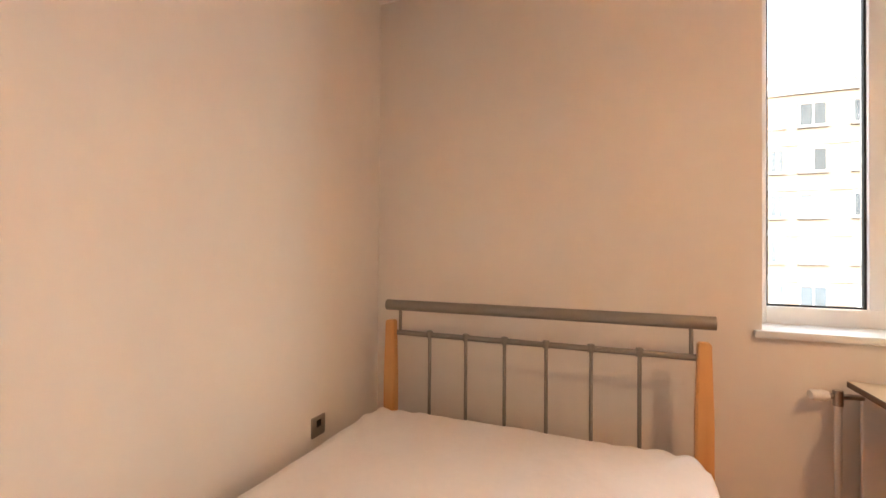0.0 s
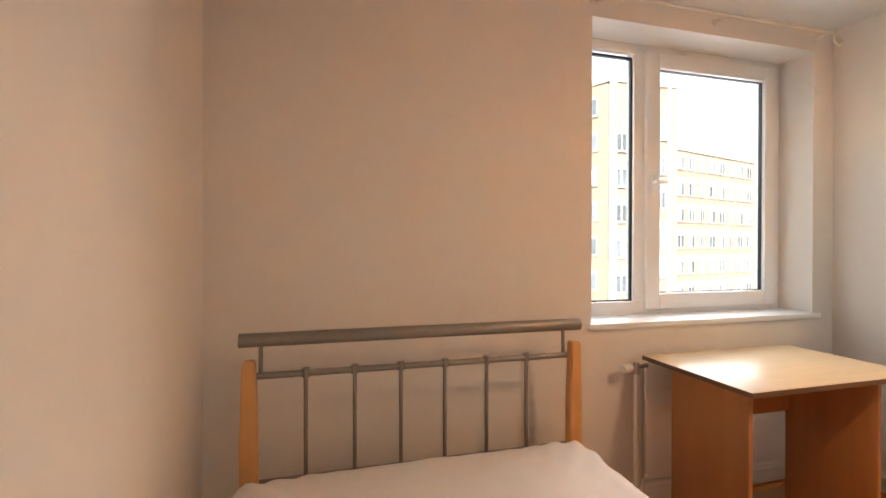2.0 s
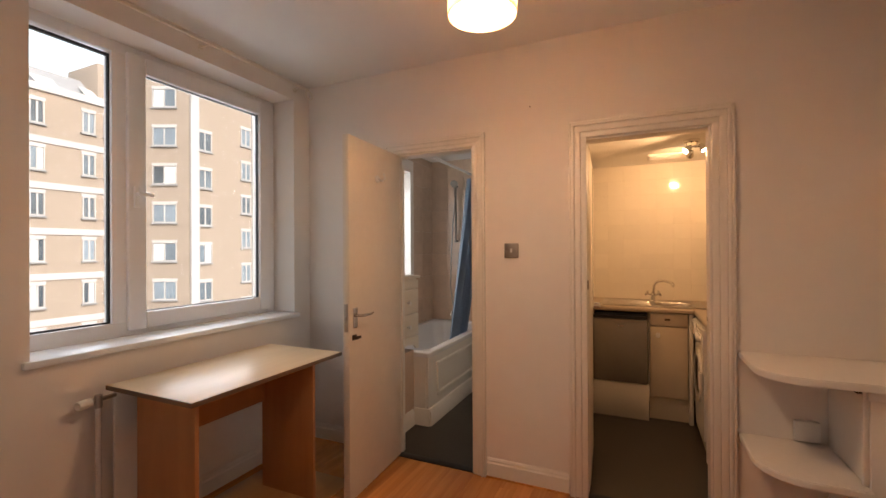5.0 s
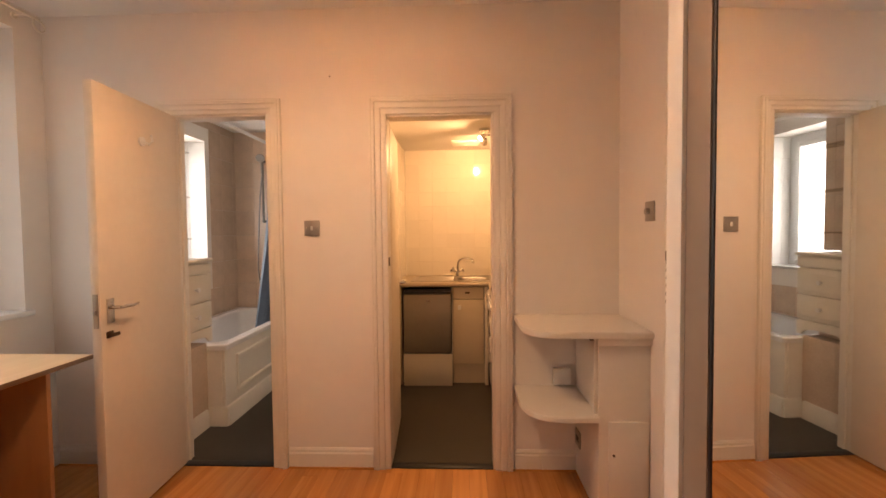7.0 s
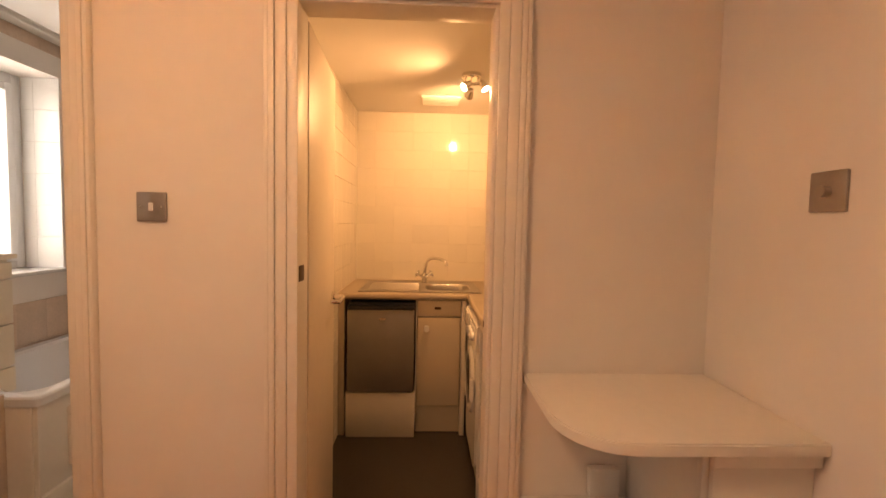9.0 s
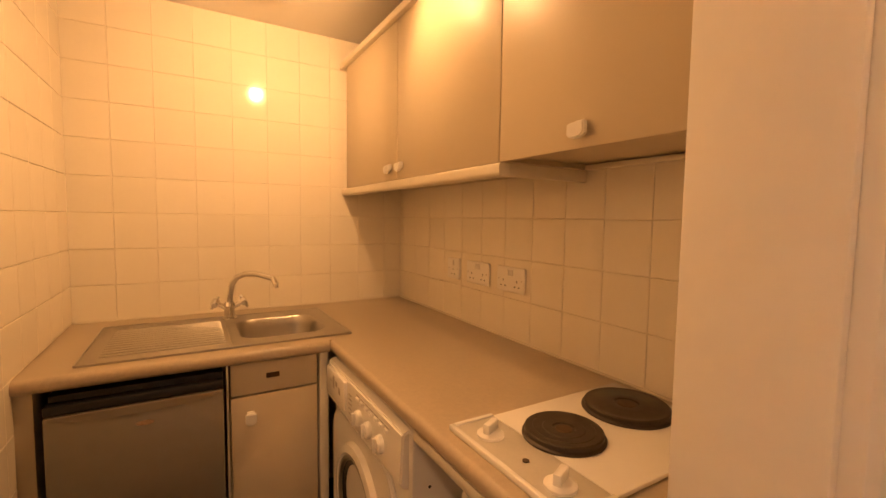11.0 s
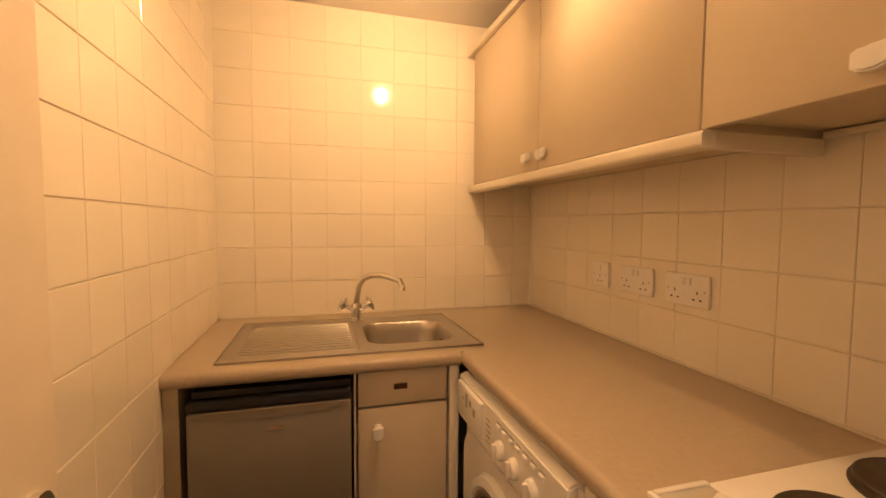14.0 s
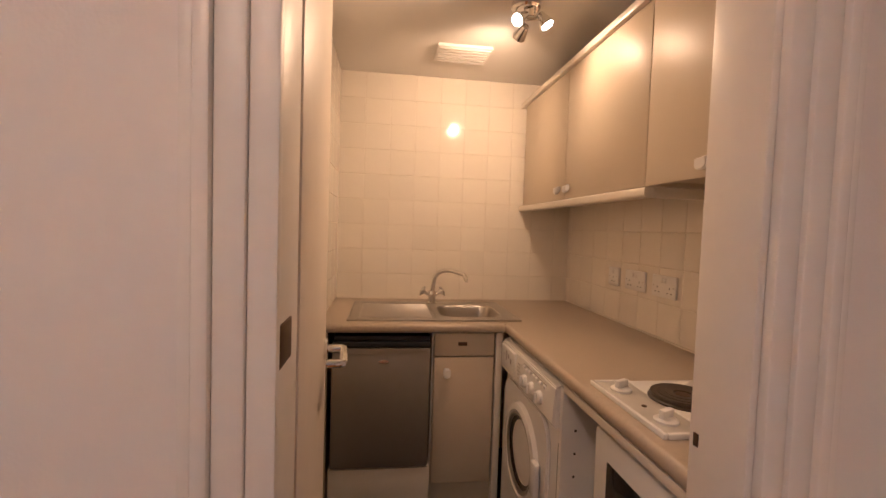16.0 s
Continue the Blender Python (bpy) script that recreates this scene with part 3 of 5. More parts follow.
rad = thing("radiator", (1.62, 1.95, 0.13), "white panel radiator with a valve behind the desk", "radiator")
part("panel", B(1.36, 2.06, 1.945, 1.965, 0.15, 0.73, 0.006), ENAMEL, rad)
part("bracket", B(1.45, 1.49, 1.96, 1.991, 0.3, 0.6), ENAMEL, rad)
part("bracket", B(1.93, 1.97, 1.96, 1.991, 0.3, 0.6), ENAMEL, rad)
part("pipe", T([(1.285, 1.925, 0.0), (1.285, 1.925, 0.70)], 0.011, 12), ENAMEL, rad)
part("pipe", T([(1.365, 1.94, 0.17), (1.345, 1.94, 0.17), (1.335, 1.94, 0.16), (1.335, 1.94, 0.0)], 0.009, 12), ENAMEL, rad)
part("valve_head", merge(lathe([(0, 0), (0.017, 0), (0.020, 0.012), (0.020, 0.05), (0.016, 0.056), (0, 0.056)], (1.255, 1.925, 0.722), 18, (-1, -0.25, 0)), lathe([(0.0207, 0.015), (0.0215, 0.02), (0.0207, 0.025)], (1.255, 1.925, 0.722), 18, (-1, -0.25, 0))), WHITE_PL, rad, "white valve head")
part("valve_body", merge(C((1.285, 1.925, 0.69), (1.285, 1.925, 0.745), 0.015), C((1.255, 1.925, 0.722), (1.36, 1.94, 0.722), 0.010)), BRUSHED, rad, "metal valve body")


# ---- doors ----
def lever(parent, m, long=0.115):
    """Lever handle on a square plate, its plate in the xz plane facing -y, then laid by m."""
    plate = part("handle_plate", turn(B(-0.021, 0.021, -0.007, 0, -0.055, 0.055, 0.003), m), SATIN, parent, "satin metal handle plate")
    part("lever", turn(merge(C((0, -0.005, 0.015), (0, -0.052, 0.015), 0.0085), T([(0, -0.048, 0.015), (0.03, -0.054, 0.016), (0.08, -0.052, 0.013), (long, -0.048, 0.017)], 0.0085, 12, 0.006)), m), SATIN, plate, "satin metal lever")


hx, hy = 2.695, 1.247
ang = math.degrees(math.atan2(1.212 - hy, 2.10 - hx))
leaf = thing("door_1", (hx, hy, 0), "open cream painted flush bathroom door", "door", turned=ang)
leaf["kind"] = "structure"
part("door_leaf", B(0.0, 0.60, -0.02, 0.02, 0.012, 2.0, 0.003), LEAF, leaf)
m = pose(0.548, 0.0205, 1.0, 0, 0, 180)
lever(leaf, m)
part("lock", merge(B(0.5993, 0.603, -0.011, 0.011, 0.93, 1.08, 0.001), B(0.602, 0.612, -0.006, 0.006, 0.99, 1.01, 0.002)), BRUSHED, leaf, "metal mortice lock plate")
part("bolt_knob", merge(B(0.535, 0.575, 0.02, 0.026, 0.88, 0.91, 0.003), C((0.555, 0.024, 0.895), (0.555, 0.045, 0.895), 0.009), B(0.527, 0.583, 0.041, 0.050, 0.887, 0.903, 0.003)), BROWN_METAL, leaf, "brown metal thumb turn")
part("coat_hook", merge(C((0.30, 0.019, 1.80), (0.30, 0.03, 1.80), 0.022), T([(0.30, 0.028, 1.80), (0.30, 0.06, 1.785), (0.30, 0.075, 1.80), (0.30, 0.07, 1.83)], 0.006, 8)), WHITE_PL, leaf, "white coat hook")
for z in (0.25, 1.0, 1.75):
    part("hinge", merge(C((-0.004, -0.022, z - 0.04), (-0.004, -0.022, z + 0.04), 0.006, seg=10)), BRASS, leaf)

kl = thing("door_2", (2.784, 0.049, 0), "open cream painted kitchen door folded back along the wall", "door", turned=3.8)
kl["kind"] = "structure"
part("door_leaf", B(0.012, 0.565, -0.018, 0.018, 0.012, 1.965, 0.003), LEAF, kl)
rose = part("handle_rose", C((0.512, -0.017, 1.0), (0.512, -0.026, 1.0), 0.026, seg=24), CHROME, kl)
part("return_handle", T([(0.512, -0.022, 1.0), (0.512, -0.06, 1.0), (0.505, -0.066, 1.0), (0.40, -0.068, 1.0), (0.392, -0.066, 1.0), (0.388, -0.058, 1.0), (0.388, -0.03, 1.0)], 0.0095, 14), CHROME, rose, "chrome return-to-door handle")
part("edge_plate", B(0.5643, 0.567, -0.011, 0.011, 0.94, 1.06, 0.001), BRUSHED, kl)

ent = thing("door_3", (1.65, YS - 0.03, 0), "cream painted entrance door with latch and chain", "door")
ent["kind"] = "structure"
part("door_leaf", B(1.262, 2.038, YS - 0.075, YS - 0.03, 0.012, 2.01, 0.003), LEAF, ent)
part("jamb", B(1.24, 1.260, YS - 0.12, YS + 0.002, 0, 2.03, 0.002), GLOSS, ent)
part("jamb", B(2.040, 2.06, YS - 0.12, YS + 0.002, 0, 2.03, 0.002), GLOSS, ent)
part("head", B(1.26, 2.040, YS - 0.12, YS + 0.002, 2.012, 2.03, 0.002), GLOSS, ent)
for a, b in ((1.165, 1.24), (2.06, 2.135)):
    part("casing", merge(B(a, b, YS, YS + 0.018, 0, 2.10, 0.004), B(a + 0.02, b - 0.015, YS + 0.016, YS + 0.026, 0, 2.10, 0.004)), GLOSS, ent)
part("casing", merge(B(1.24, 2.06, YS, YS + 0.018, 2.03, 2.10, 0.004), B(1.24, 2.06, YS + 0.016, YS + 0.026, 2.05, 2.085, 0.004)), GLOSS, ent)
latch = part("latch", merge(B(1.935, 2.035, YS - 0.031, YS - 0.004, 1.28, 1.36, 0.006)), BRASS, ent, "aged brass night latch")
part("snib", merge(B(1.97, 1.995, YS - 0.006, YS + 0.014, 1.305, 1.335, 0.005)), UNIT_PALE, latch)
part("latch_keep", B(2.042, 2.075, YS, YS + 0.03, 1.285, 1.355, 0.004), BRASS, ent)
ch = part("chain_slide", merge(B(1.92, 2.03, YS - 0.031, YS - 0.02, 1.215, 1.245, 0.003), B(2.045, 2.085, YS + 0.024, YS + 0.036, 1.21, 1.25, 0.003)), BROWN_METAL, ent, "brown metal chain slide")
links = []
for i in range(11):
    z = 1.205 - i * 0.016
    links.append(T([(2.065 + 0.0055 * math.cos(a) * (1 if i % 2 else 0.2), YS + 0.034 + 0.0055 * math.cos(a) * (0.2 if i % 2 else 1), z + 0.011 * math.sin(a)) for a in [k * 0.6981 for k in range(10)]], 0.0017, 6))
part("chain", merge(*links), BROWN_METAL, ch)
part("door_knob", lathe([(0, 0.0), (0.03, 0.0), (0.03, 0.005), (0.012, 0.01), (0.012, 0.03), (0.027, 0.04), (0.03, 0.055), (0.02, 0.066), (0, 0.066)], (1.81, YS - 0.03, 0.98), 24, (0, 1, 0)), BRASS, ent)


# ---- wall switches and sockets ----
def plate(name, centre, axis, side, w, h, material, label, kind):
    """A plate on a wall; axis is the wall's normal."""
    x, y, z = centre
    d = 0.009
    if axis == "x":
        bm = B(x, x + side * d, y - w / 2, y + w / 2, z - h / 2, z + h / 2, 0.003)
    else:
        bm = B(x - w / 2, x + w / 2, y, y + side * d, z - h / 2, z + h / 2, 0.003)
    ob = thing(name, (x, y, z - h / 2), label, kind)
    part("plate", bm, material, ob)
    return ob


def on_plate(ob, centre, axis, side, du, dz, w, h, out, material, name, label=""):
    x, y, z = centre
    if axis == "x":
        bm = B(x + side * 0.007, x + side * out, y + du - w / 2, y + du + w / 2, z + dz - h / 2, z + dz + h / 2, 0.0012)
    else:
        bm = B(x + du - w / 2, x + du + w / 2, y + side * 0.007, y + side * out, z + dz - h / 2, z + dz + h / 2, 0.0012)
    return part(name, bm, material, ob, label)


c = (XE, 0.460, 1.365)
sw = plate("light_switch", c, "x", -1, 0.086, 0.086, BRUSHED, "square brushed metal switch plate between the doorways", "light switch")
on_plate(sw, c, "x", -1, 0, 0, 0.012, 0.024, 0.013, WHITE_PL, "rocker")
for s in (-1, 1):
    on_plate(sw, c, "x", -1, s * 0.030, 0, 0.006, 0.006, 0.010, CHROME, "screw")
c = (2.30, YS, 1.42)
sw = plate("light_switch", c, "y", 1, 0.088, 0.090, BRUSHED, "brushed metal dimmer switch plate above the shelves", "light switch")
part("dimmer_knob", C((2.30, YS + 0.006, 1.42), (2.30, YS + 0.026, 1.42), 0.013), BRUSHED, sw)
c = (XW, 1.49, 0.475)
so = plate("wall_socket", c, "x", 1, 0.086, 0.086, BRUSHED, "brushed metal wall socket low beside the bed", "wall socket")
on_plate(so, c, "x", 1, 0, 0.012, 0.03, 0.03, 0.010, BLACK, "insert")
c = (2.62, -1.0, 0.215)
so = plate("wall_socket", c, "y", 1, 0.086, 0.086, BRUSHED, "metal socket on the side of the boxed cupboard", "wall socket")
on_plate(so, c, "y", 1, 0, 0.0, 0.05, 0.03, 0.010, BLACK, "insert")
solo("cable_box", B(XE - 0.034, XE - 0.0005, -0.965, -0.872, 0.492, 0.582, 0.005), WHITE_PL, "white square cable outlet box above the lower shelf", "outlet box")
part_c = T([(2.672, -0.80, 0.10), (2.668, -0.805, 0.05), (2.665, -0.815, 0.012)], 0.003, 6)
solo("cable", part_c, UNIT_PALE, "short white cable on the skirting below the shelves", "cable")
for yy, zz in ((0.345, 2.20),):
    solo("nail", C((XE - 0.006, yy, zz), (XE + 0.004, yy, zz), 0.003, seg=8), BROWN_METAL, "small nail in the wall above the switch", "nail")


# ---- corner shelves and boxed cupboard ----
def rounded_shelf(z0, z1, y0, y1, depth, r):
    out = [(XE - 0.0005, y0), (XE - 0.0005, y1)]
    out += [(XE - 0.05, y1)]
    cx, cy = XE - depth + r, y1 - r
    out += [(cx + r * math.cos(radians(a)), cy + r * math.sin(radians(a))) for a in range(90, 181, 10)]
    out += [(XE - depth, y0)]
    return prism(out, "z", z0, z1, 0.004)


cup = thing("corner_cupboard", (2.47, -1.12, 0), "white painted boxed-in cupboard with a small hatch", "cupboard")
part("body", B(2.288, XE - 0.001, YS + 0.001, -1.0, 0, 0.845, 0.003), GLOSS, cup)
part("side_board", B(2.300, 2.318, -0.9995, -0.982, 0.485, 0.845, 0.002), GLOSS, cup)
part("fascia", B(2.268, 2.287, YS + 0.001, -0.988, 0.812, 0.845, 0.003), GLOSS, cup)
hatch = part("hatch_door", B(2.276, 2.2875, YS + 0.012, -1.045, 0.02, 0.455, 0.002), GLOSS, cup)
part("catch", C((2.27, -1.065, 0.30), (2.277, -1.065, 0.30), 0.006, seg=10), BROWN_METAL, hatch)
solo("corner_shelf", rounded_shelf(0.846, 0.876, YS + 0.001, -0.662, 0.44, 0.16), GLOSS, "white painted corner shelf with a rounded end", "shelf", "corner shelves")
solo("corner_shelf", rounded_shelf(0.455, 0.482, -1.0, -0.662, 0.43, 0.17), GLOSS, "white painted lower corner shelf with a rounded end", "shelf", "corner shelves")
part_b = thing("shelf_bracket", (2.33, -0.97, 0.80), "small brown block under the upper shelf", "bracket")
part("block", B(2.305, 2.345, -0.985, -0.965, 0.825, 0.8455, 0.002), BROWN_METAL, part_b)

# ---- mirrored wardrobe ----
ward = thing("wardrobe", (1.072, -0.808, 0), "built-in wardrobe with mirrored sliding doors", "wardrobe", turned=3.0)
part("end_post", B(0.074, 0.128, -0.30, 0.012, 0, H - 0.002, 0.003), GLOSS, ward, "pale end post")
# the stile's shade is in its material colour
part("stile", B(0.0, 0.074, -0.06, 0.004, 0, H - 0.002, 0.002), STILE_SHADED, ward, "brownish stile with shade in its colour")
part("head_panel", B(-1.68, 0.0, -0.30, 0.006, 2.44, H - 0.002), GLOSS, ward)
part("back_panel", B(-1.66, 0.074, -0.31, -0.295, 0, 2.44), GLOSS, ward)
part("base_track", B(-1.68, 0.0, -0.05, 0.006, 0, 0.03, 0.003), SATIN, ward)
for x0, x1, yy in ((-0.78, -0.001, 0.0), (-1.68, -0.75, -0.03)):
    dr = part("sliding_door", B(x0, x1, yy - 0.014, yy - 0.004, 0.032, 2.438), BLACK, ward)
    part("mirror_pane", B(x0 + 0.008, x1 - 0.008, yy - 0.0035, yy, 0.045, 2.425), MIRROR, dr, "mirror glass")
    for a, b in ((x0, x0 + 0.0078), (x1 - 0.0078, x1)):
        part("edge_strip", B(a, b, yy - 0.0035, yy + 0.002, 0.032, 2.438, 0.001), BLACK, dr, "black edge strip")


# ---- kitchen: worktop, sink, tap ----
ZT = 0.90
FX, FY = 4.01, -0.605       # front edges of the two runs
wt = thing("worktop", (4.3, -0.8, 0.862), "beige laminate L-shaped worktop with a rounded front edge", "worktop")


def nosed(axis, front, back, u0, u1, z0, z1, r=0.016):
    """A slab with a rounded nose at front, pulled along the other axis."""
    s = 1 if back > front else -1
    prof = [(back, z0), (back, z1)]
    prof += [(front + s * (r - r * math.sin(radians(a))), z1 - r + r * math.cos(radians(a))) for a in range(0, 91, 15)]
    prof += [(front + s * (r - r * math.cos(radians(a))), z0 + r - r * math.sin(radians(a))) for a in range(0, 91, 15)]
    return prism(prof, axis, u0, u1)


SX0, SX1, SY0, SY1 = 4.075, 4.545, -0.698, 0.075     # sink outline
part("front_run", nosed("y", FX, 4.10, FY, YK1 - 0.001, 0.862, ZT), WORKTOP, wt)
part("back_strip", B(4.52, XK - 0.001, FY, YK1 - 0.001, 0.862, ZT), WORKTOP, wt)
part("end_piece", B(4.10, 4.52, 0.05, YK1 - 0.001, 0.862, ZT), WORKTOP, wt)
part("long_run", merge(nosed("x", FY, -0.70, XP + 0.002, 4.03, 0.862, ZT), B(XP + 0.002, 4.03, YK0 + 0.001, -0.70, 0.862, ZT), B(4.03, 4.10, YK0 + 0.001, FY, 0.862, ZT), B(4.10, XK - 0.001, YK0 + 0.001, -0.66, 0.862, ZT), B(4.46, XK - 0.001, -0.66, FY, 0.862, ZT)), WORKTOP, wt)
part("sealant", merge(B(XP + 0.01, XK - 0.01, YK0 + 0.0005, YK0 + 0.010, ZT, ZT + 0.006, 0.002), B(XK - 0.012, XK - 0.0005, YK0 + 0.01, YK1 - 0.01, ZT, ZT + 0.006, 0.002)), UNIT_PALE, wt, "cream sealant bead")

sink = thing("sink", (4.31, -0.31, ZT), "stainless steel inset sink with a ribbed drainer", "sink")
BX0, BX1, BY0, BY1 = 4.150, 4.445, -0.640, -0.345      # bowl


def rrect(x0, x1, y0, y1, r, n=6):
    pts = []
    for cx, cy, a in ((x1 - r, y1 - r, 0), (x0 + r, y1 - r, 90), (x0 + r, y0 + r, 180), (x1 - r, y0 + r, 270)):
        pts += [(cx + r * math.cos(radians(a + 90 * i / n)), cy + r * math.sin(radians(a + 90 * i / n))) for i in range(n + 1)]
    return pts


def bowl_mesh():
    bm = bmesh.new()
    loops = []
    for inset, z in ((0, ZT + 0.0045), (0.006, ZT - 0.004), (0.012, ZT - 0.03), (0.018, ZT - 0.12), (0.035, ZT - 0.15), (0.07, ZT - 0.156)):
        loops.append([bm.verts.new((x, y, z)) for x, y in rrect(BX0 + inset, BX1 - inset, BY0 + inset, BY1 - inset, 0.065)])
    for a, b in zip(loops, loops[1:]):
        for k in range(len(a)):
            bm.faces.new((a[k], a[(k + 1) % len(a)], b[(k + 1) % len(a)], b[k]))
    bm.faces.new(loops[-1])
    bmesh.ops.recalc_face_normals(bm, faces=bm.faces)
    bmesh.ops.reverse_faces(bm, faces=bm.faces)
    return bm


def rim_mesh():
    """Flat rim with a hole for the bowl, and a raised lip."""
    bm = bmesh.new()
    hole = [bm.verts.new((x, y, ZT + 0.0045)) for x, y in rrect(BX0, BX1, BY0, BY1, 0.065)]
    out = [(min(max(x + (x - (BX0 + BX1) / 2) * 9, SX0), SX1), min(max(y + (y - (BY0 + BY1) / 2) * 9, SY0), BY1 + 0.03)) for x, y in rrect(BX0, BX1, BY0, BY1, 0.065)]
    outv = [bm.verts.new((x, y, ZT + 0.005)) for x, y in out]
    for k in range(len(hole)):
        bm.faces.new((hole[k], hole[(k + 1) % len(hole)], outv[(k + 1) % len(hole)], outv[k]))
    bmesh.ops.remove_doubles(bm, verts=bm.verts, dist=1e-5)
    for f in bm.faces:
        if f.normal.z < 0:
            f.normal_flip()
    return bm


part("bowl", bowl_mesh(), STAINLESS, sink)
part("rim", rim_mesh(), STAINLESS, sink)
part("drainer", B(SX0, SX1, BY1 + 0.0305, SY1, ZT + 0.0005, ZT + 0.005, 0.001), STAINLESS, sink)
for i in range(12):
    xx = 4.135 + i * 0.029
    part("rib", T([(xx, SY1 - 0.045, ZT + 0.0035), (xx, SY1 - 0.06, ZT + 0.006), (xx, -0.285, ZT + 0.006), (xx, -0.30, ZT + 0.0035)], 0.0042, 8), STAINLESS, sink)
part("edge_bead", merge(B(SX0 - 0.003, SX0 + 0.003, SY0, SY1, ZT, ZT + 0.0075, 0.002), B(SX1 - 0.003, SX1 + 0.003, SY0, SY1, ZT, ZT + 0.0075, 0.002), B(SX0, SX1, SY0 - 0.003, SY0 + 0.003, ZT, ZT + 0.0075, 0.002), B(SX0, SX1, SY1 - 0.003, SY1 + 0.003, ZT, ZT + 0.0075, 0.002)), STAINLESS, sink)
part("overflow", C((4.30, BY0 + 0.012, ZT - 0.045), (4.30, BY0 + 0.02, ZT - 0.045), 0.012), BLACK, sink)

tap = thing("tap", (4.50, -0.335, ZT), "chrome mixer tap with a curved spout and crosshead handles", "tap")
part("body", lathe([(0, 0), (0.028, 0), (0.028, 0.006), (0.020, 0.012), (0.020, 0.05), (0.025, 0.055), (0.018, 0.07), (0, 0.072)], (4.50, -0.335, ZT + 0.004), 20), CHROME, tap)
part("spout", T([(4.50, -0.335, 0.955), (4.498, -0.338, 1.00), (4.490, -0.345, 1.045), (4.47, -0.362, 1.075), (4.44, -0.39, 1.09), (4.40, -0.425, 1.093), (4.36, -0.455, 1.086), (4.335, -0.475, 1.08), (4.325, -0.484, 1.062), (4.322, -0.486, 1.045)], 0.0125, 14, 0.0105), CHROME, tap)
for dy, dx in ((0.052, 0.030), (-0.052, -0.030)):
    end = Vector((4.50 - 0.01, -0.335 + dy, 0.975))
    hd = part("handle", merge(C((4.50, -0.335, 0.945), end, 0.011, 0.009), lathe([(0, -0.012), (0.018, -0.010), (0.020, 0), (0.016, 0.010), (0, 0.012)], end, 16, (end - Vector((4.5, -0.335, 0.945))))), CHROME, tap)
    d = (end - Vector((4.5, -0.335, 0.945))).normalized()
    a = d.cross(Vector((1, 0, 0))).normalized()
    b = d.cross(a)
    part("crosshead", merge(C(end - a * 0.028, end + a * 0.028, 0.0065, seg=10), C(end - b * 0.028, end + b * 0.028, 0.0065, seg=10)), CHROME, hd)

# ---- kitchen: base units ----
fr = thing("fridge", (4.3, -0.075, 0.281), "small silver-grey under-counter fridge", "fridge")
part("body", B(4.045, 4.55, -0.283, 0.125, 0.281, 0.842, 0.004), BLACK, fr)
dr = part("door", B(4.0, 4.04, -0.281, 0.128, 0.288, 0.800, 0.007), FRIDGE, fr, "silver-grey fridge door")
part("top_strip", B(4.004, 4.044, -0.281, 0.128, 0.802, 0.826, 0.004), BLACK, fr, "black top handle strip")
part("door_lip", prism([(-0.270, 0.790), (-0.20, 0.779), (-0.076, 0.775), (0.05, 0.779), (0.117, 0.790), (0.117, 0.799), (-0.270, 0.799)], "x", 3.998, 4.001), FRIDGE, dr)
part("badge", prism([(-0.085 + 0.022 * math.cos(q * 0.5236), 0.745 + 0.007 * math.sin(q * 0.5236)) for q in range(12)], "x", 3.9975, 4.0005), SATIN, dr, "plain oval badge")
part("foot", B(4.02, 4.06, -0.272, -0.24, 0.281, 0.289), BLACK, fr)
solo("fridge_plinth", B(4.006, 4.55, -0.290, 0.135, 0.0, 0.281, 0.003), UNIT_PALE, "pale boxed plinth under the fridge", "plinth")
solo("end_panel", B(4.03, 4.66, 0.150, YK1 - 0.0005, 0, 0.862), UNIT, "beige cabinet end panel beside the fridge", "panel")


def knob(parent, at, way):
    """White curved pull: a block with a rounded lower end, standing out along way."""
    x, y, z = at
    o = [(-0.014, -0.016), (0.014, -0.016), (0.016, -0.010), (0.016, 0.012), (0.011, 0.019), (0.004, 0.022), (-0.004, 0.022), (-0.011, 0.019), (-0.016, 0.012), (-0.016, -0.010)]
    if way == "-x":
        bm = merge(prism([(y + p, z - q) for p, q in o], "x", x - 0.024, x - 0.010, 0.003), B(x - 0.012, x, y - 0.011, y + 0.011, z - 0.004, z + 0.018, 0.003))
    else:
        bm = merge(prism([(x + p * 1.35, z - q * 0.8) for p, q in o], "y", y + 0.010, y + 0.024, 0.003), B(x - 0.011, x + 0.011, y, y + 0.012, z - 0.004, z + 0.018, 0.003))
    return part("knob", bm, WHITE_PL, parent, "white plastic pull")


unit = thing("base_cabinet", (4.3, -0.435, 0), "beige base cabinet with a drawer front and door under the sink", "cabinet")
part("carcass", B(4.062, 4.60, -0.572, -0.295, 0.15, 0.70), UNIT, unit)
part("drawer_front", B(4.035, 4.055, -0.567, -0.302, 0.757, 0.858, 0.003), UNIT, unit)
d = part("door", B(4.035, 4.055, -0.567, -0.302, 0.19, 0.751, 0.003), UNIT, unit)
knob(d, (4.035, -0.357, 0.686), "-x")
part("label", B(4.033, 4.0352, -0.445, -0.405, 0.802, 0.818), BROWN_METAL, unit, "brown label plate")
part("side_strip", B(4.033, 4.062, -0.296, -0.291, 0.15, 0.860), UNIT_PALE, unit)
part("plinth", B(4.085, 4.10, -0.60, -0.295, 0, 0.15), UNIT, unit)
part("corner_post", B(4.030, 4.07, -0.604, -0.574, 0.0, 0.860, 0.003), UNIT_PALE, unit, "cream corner post")

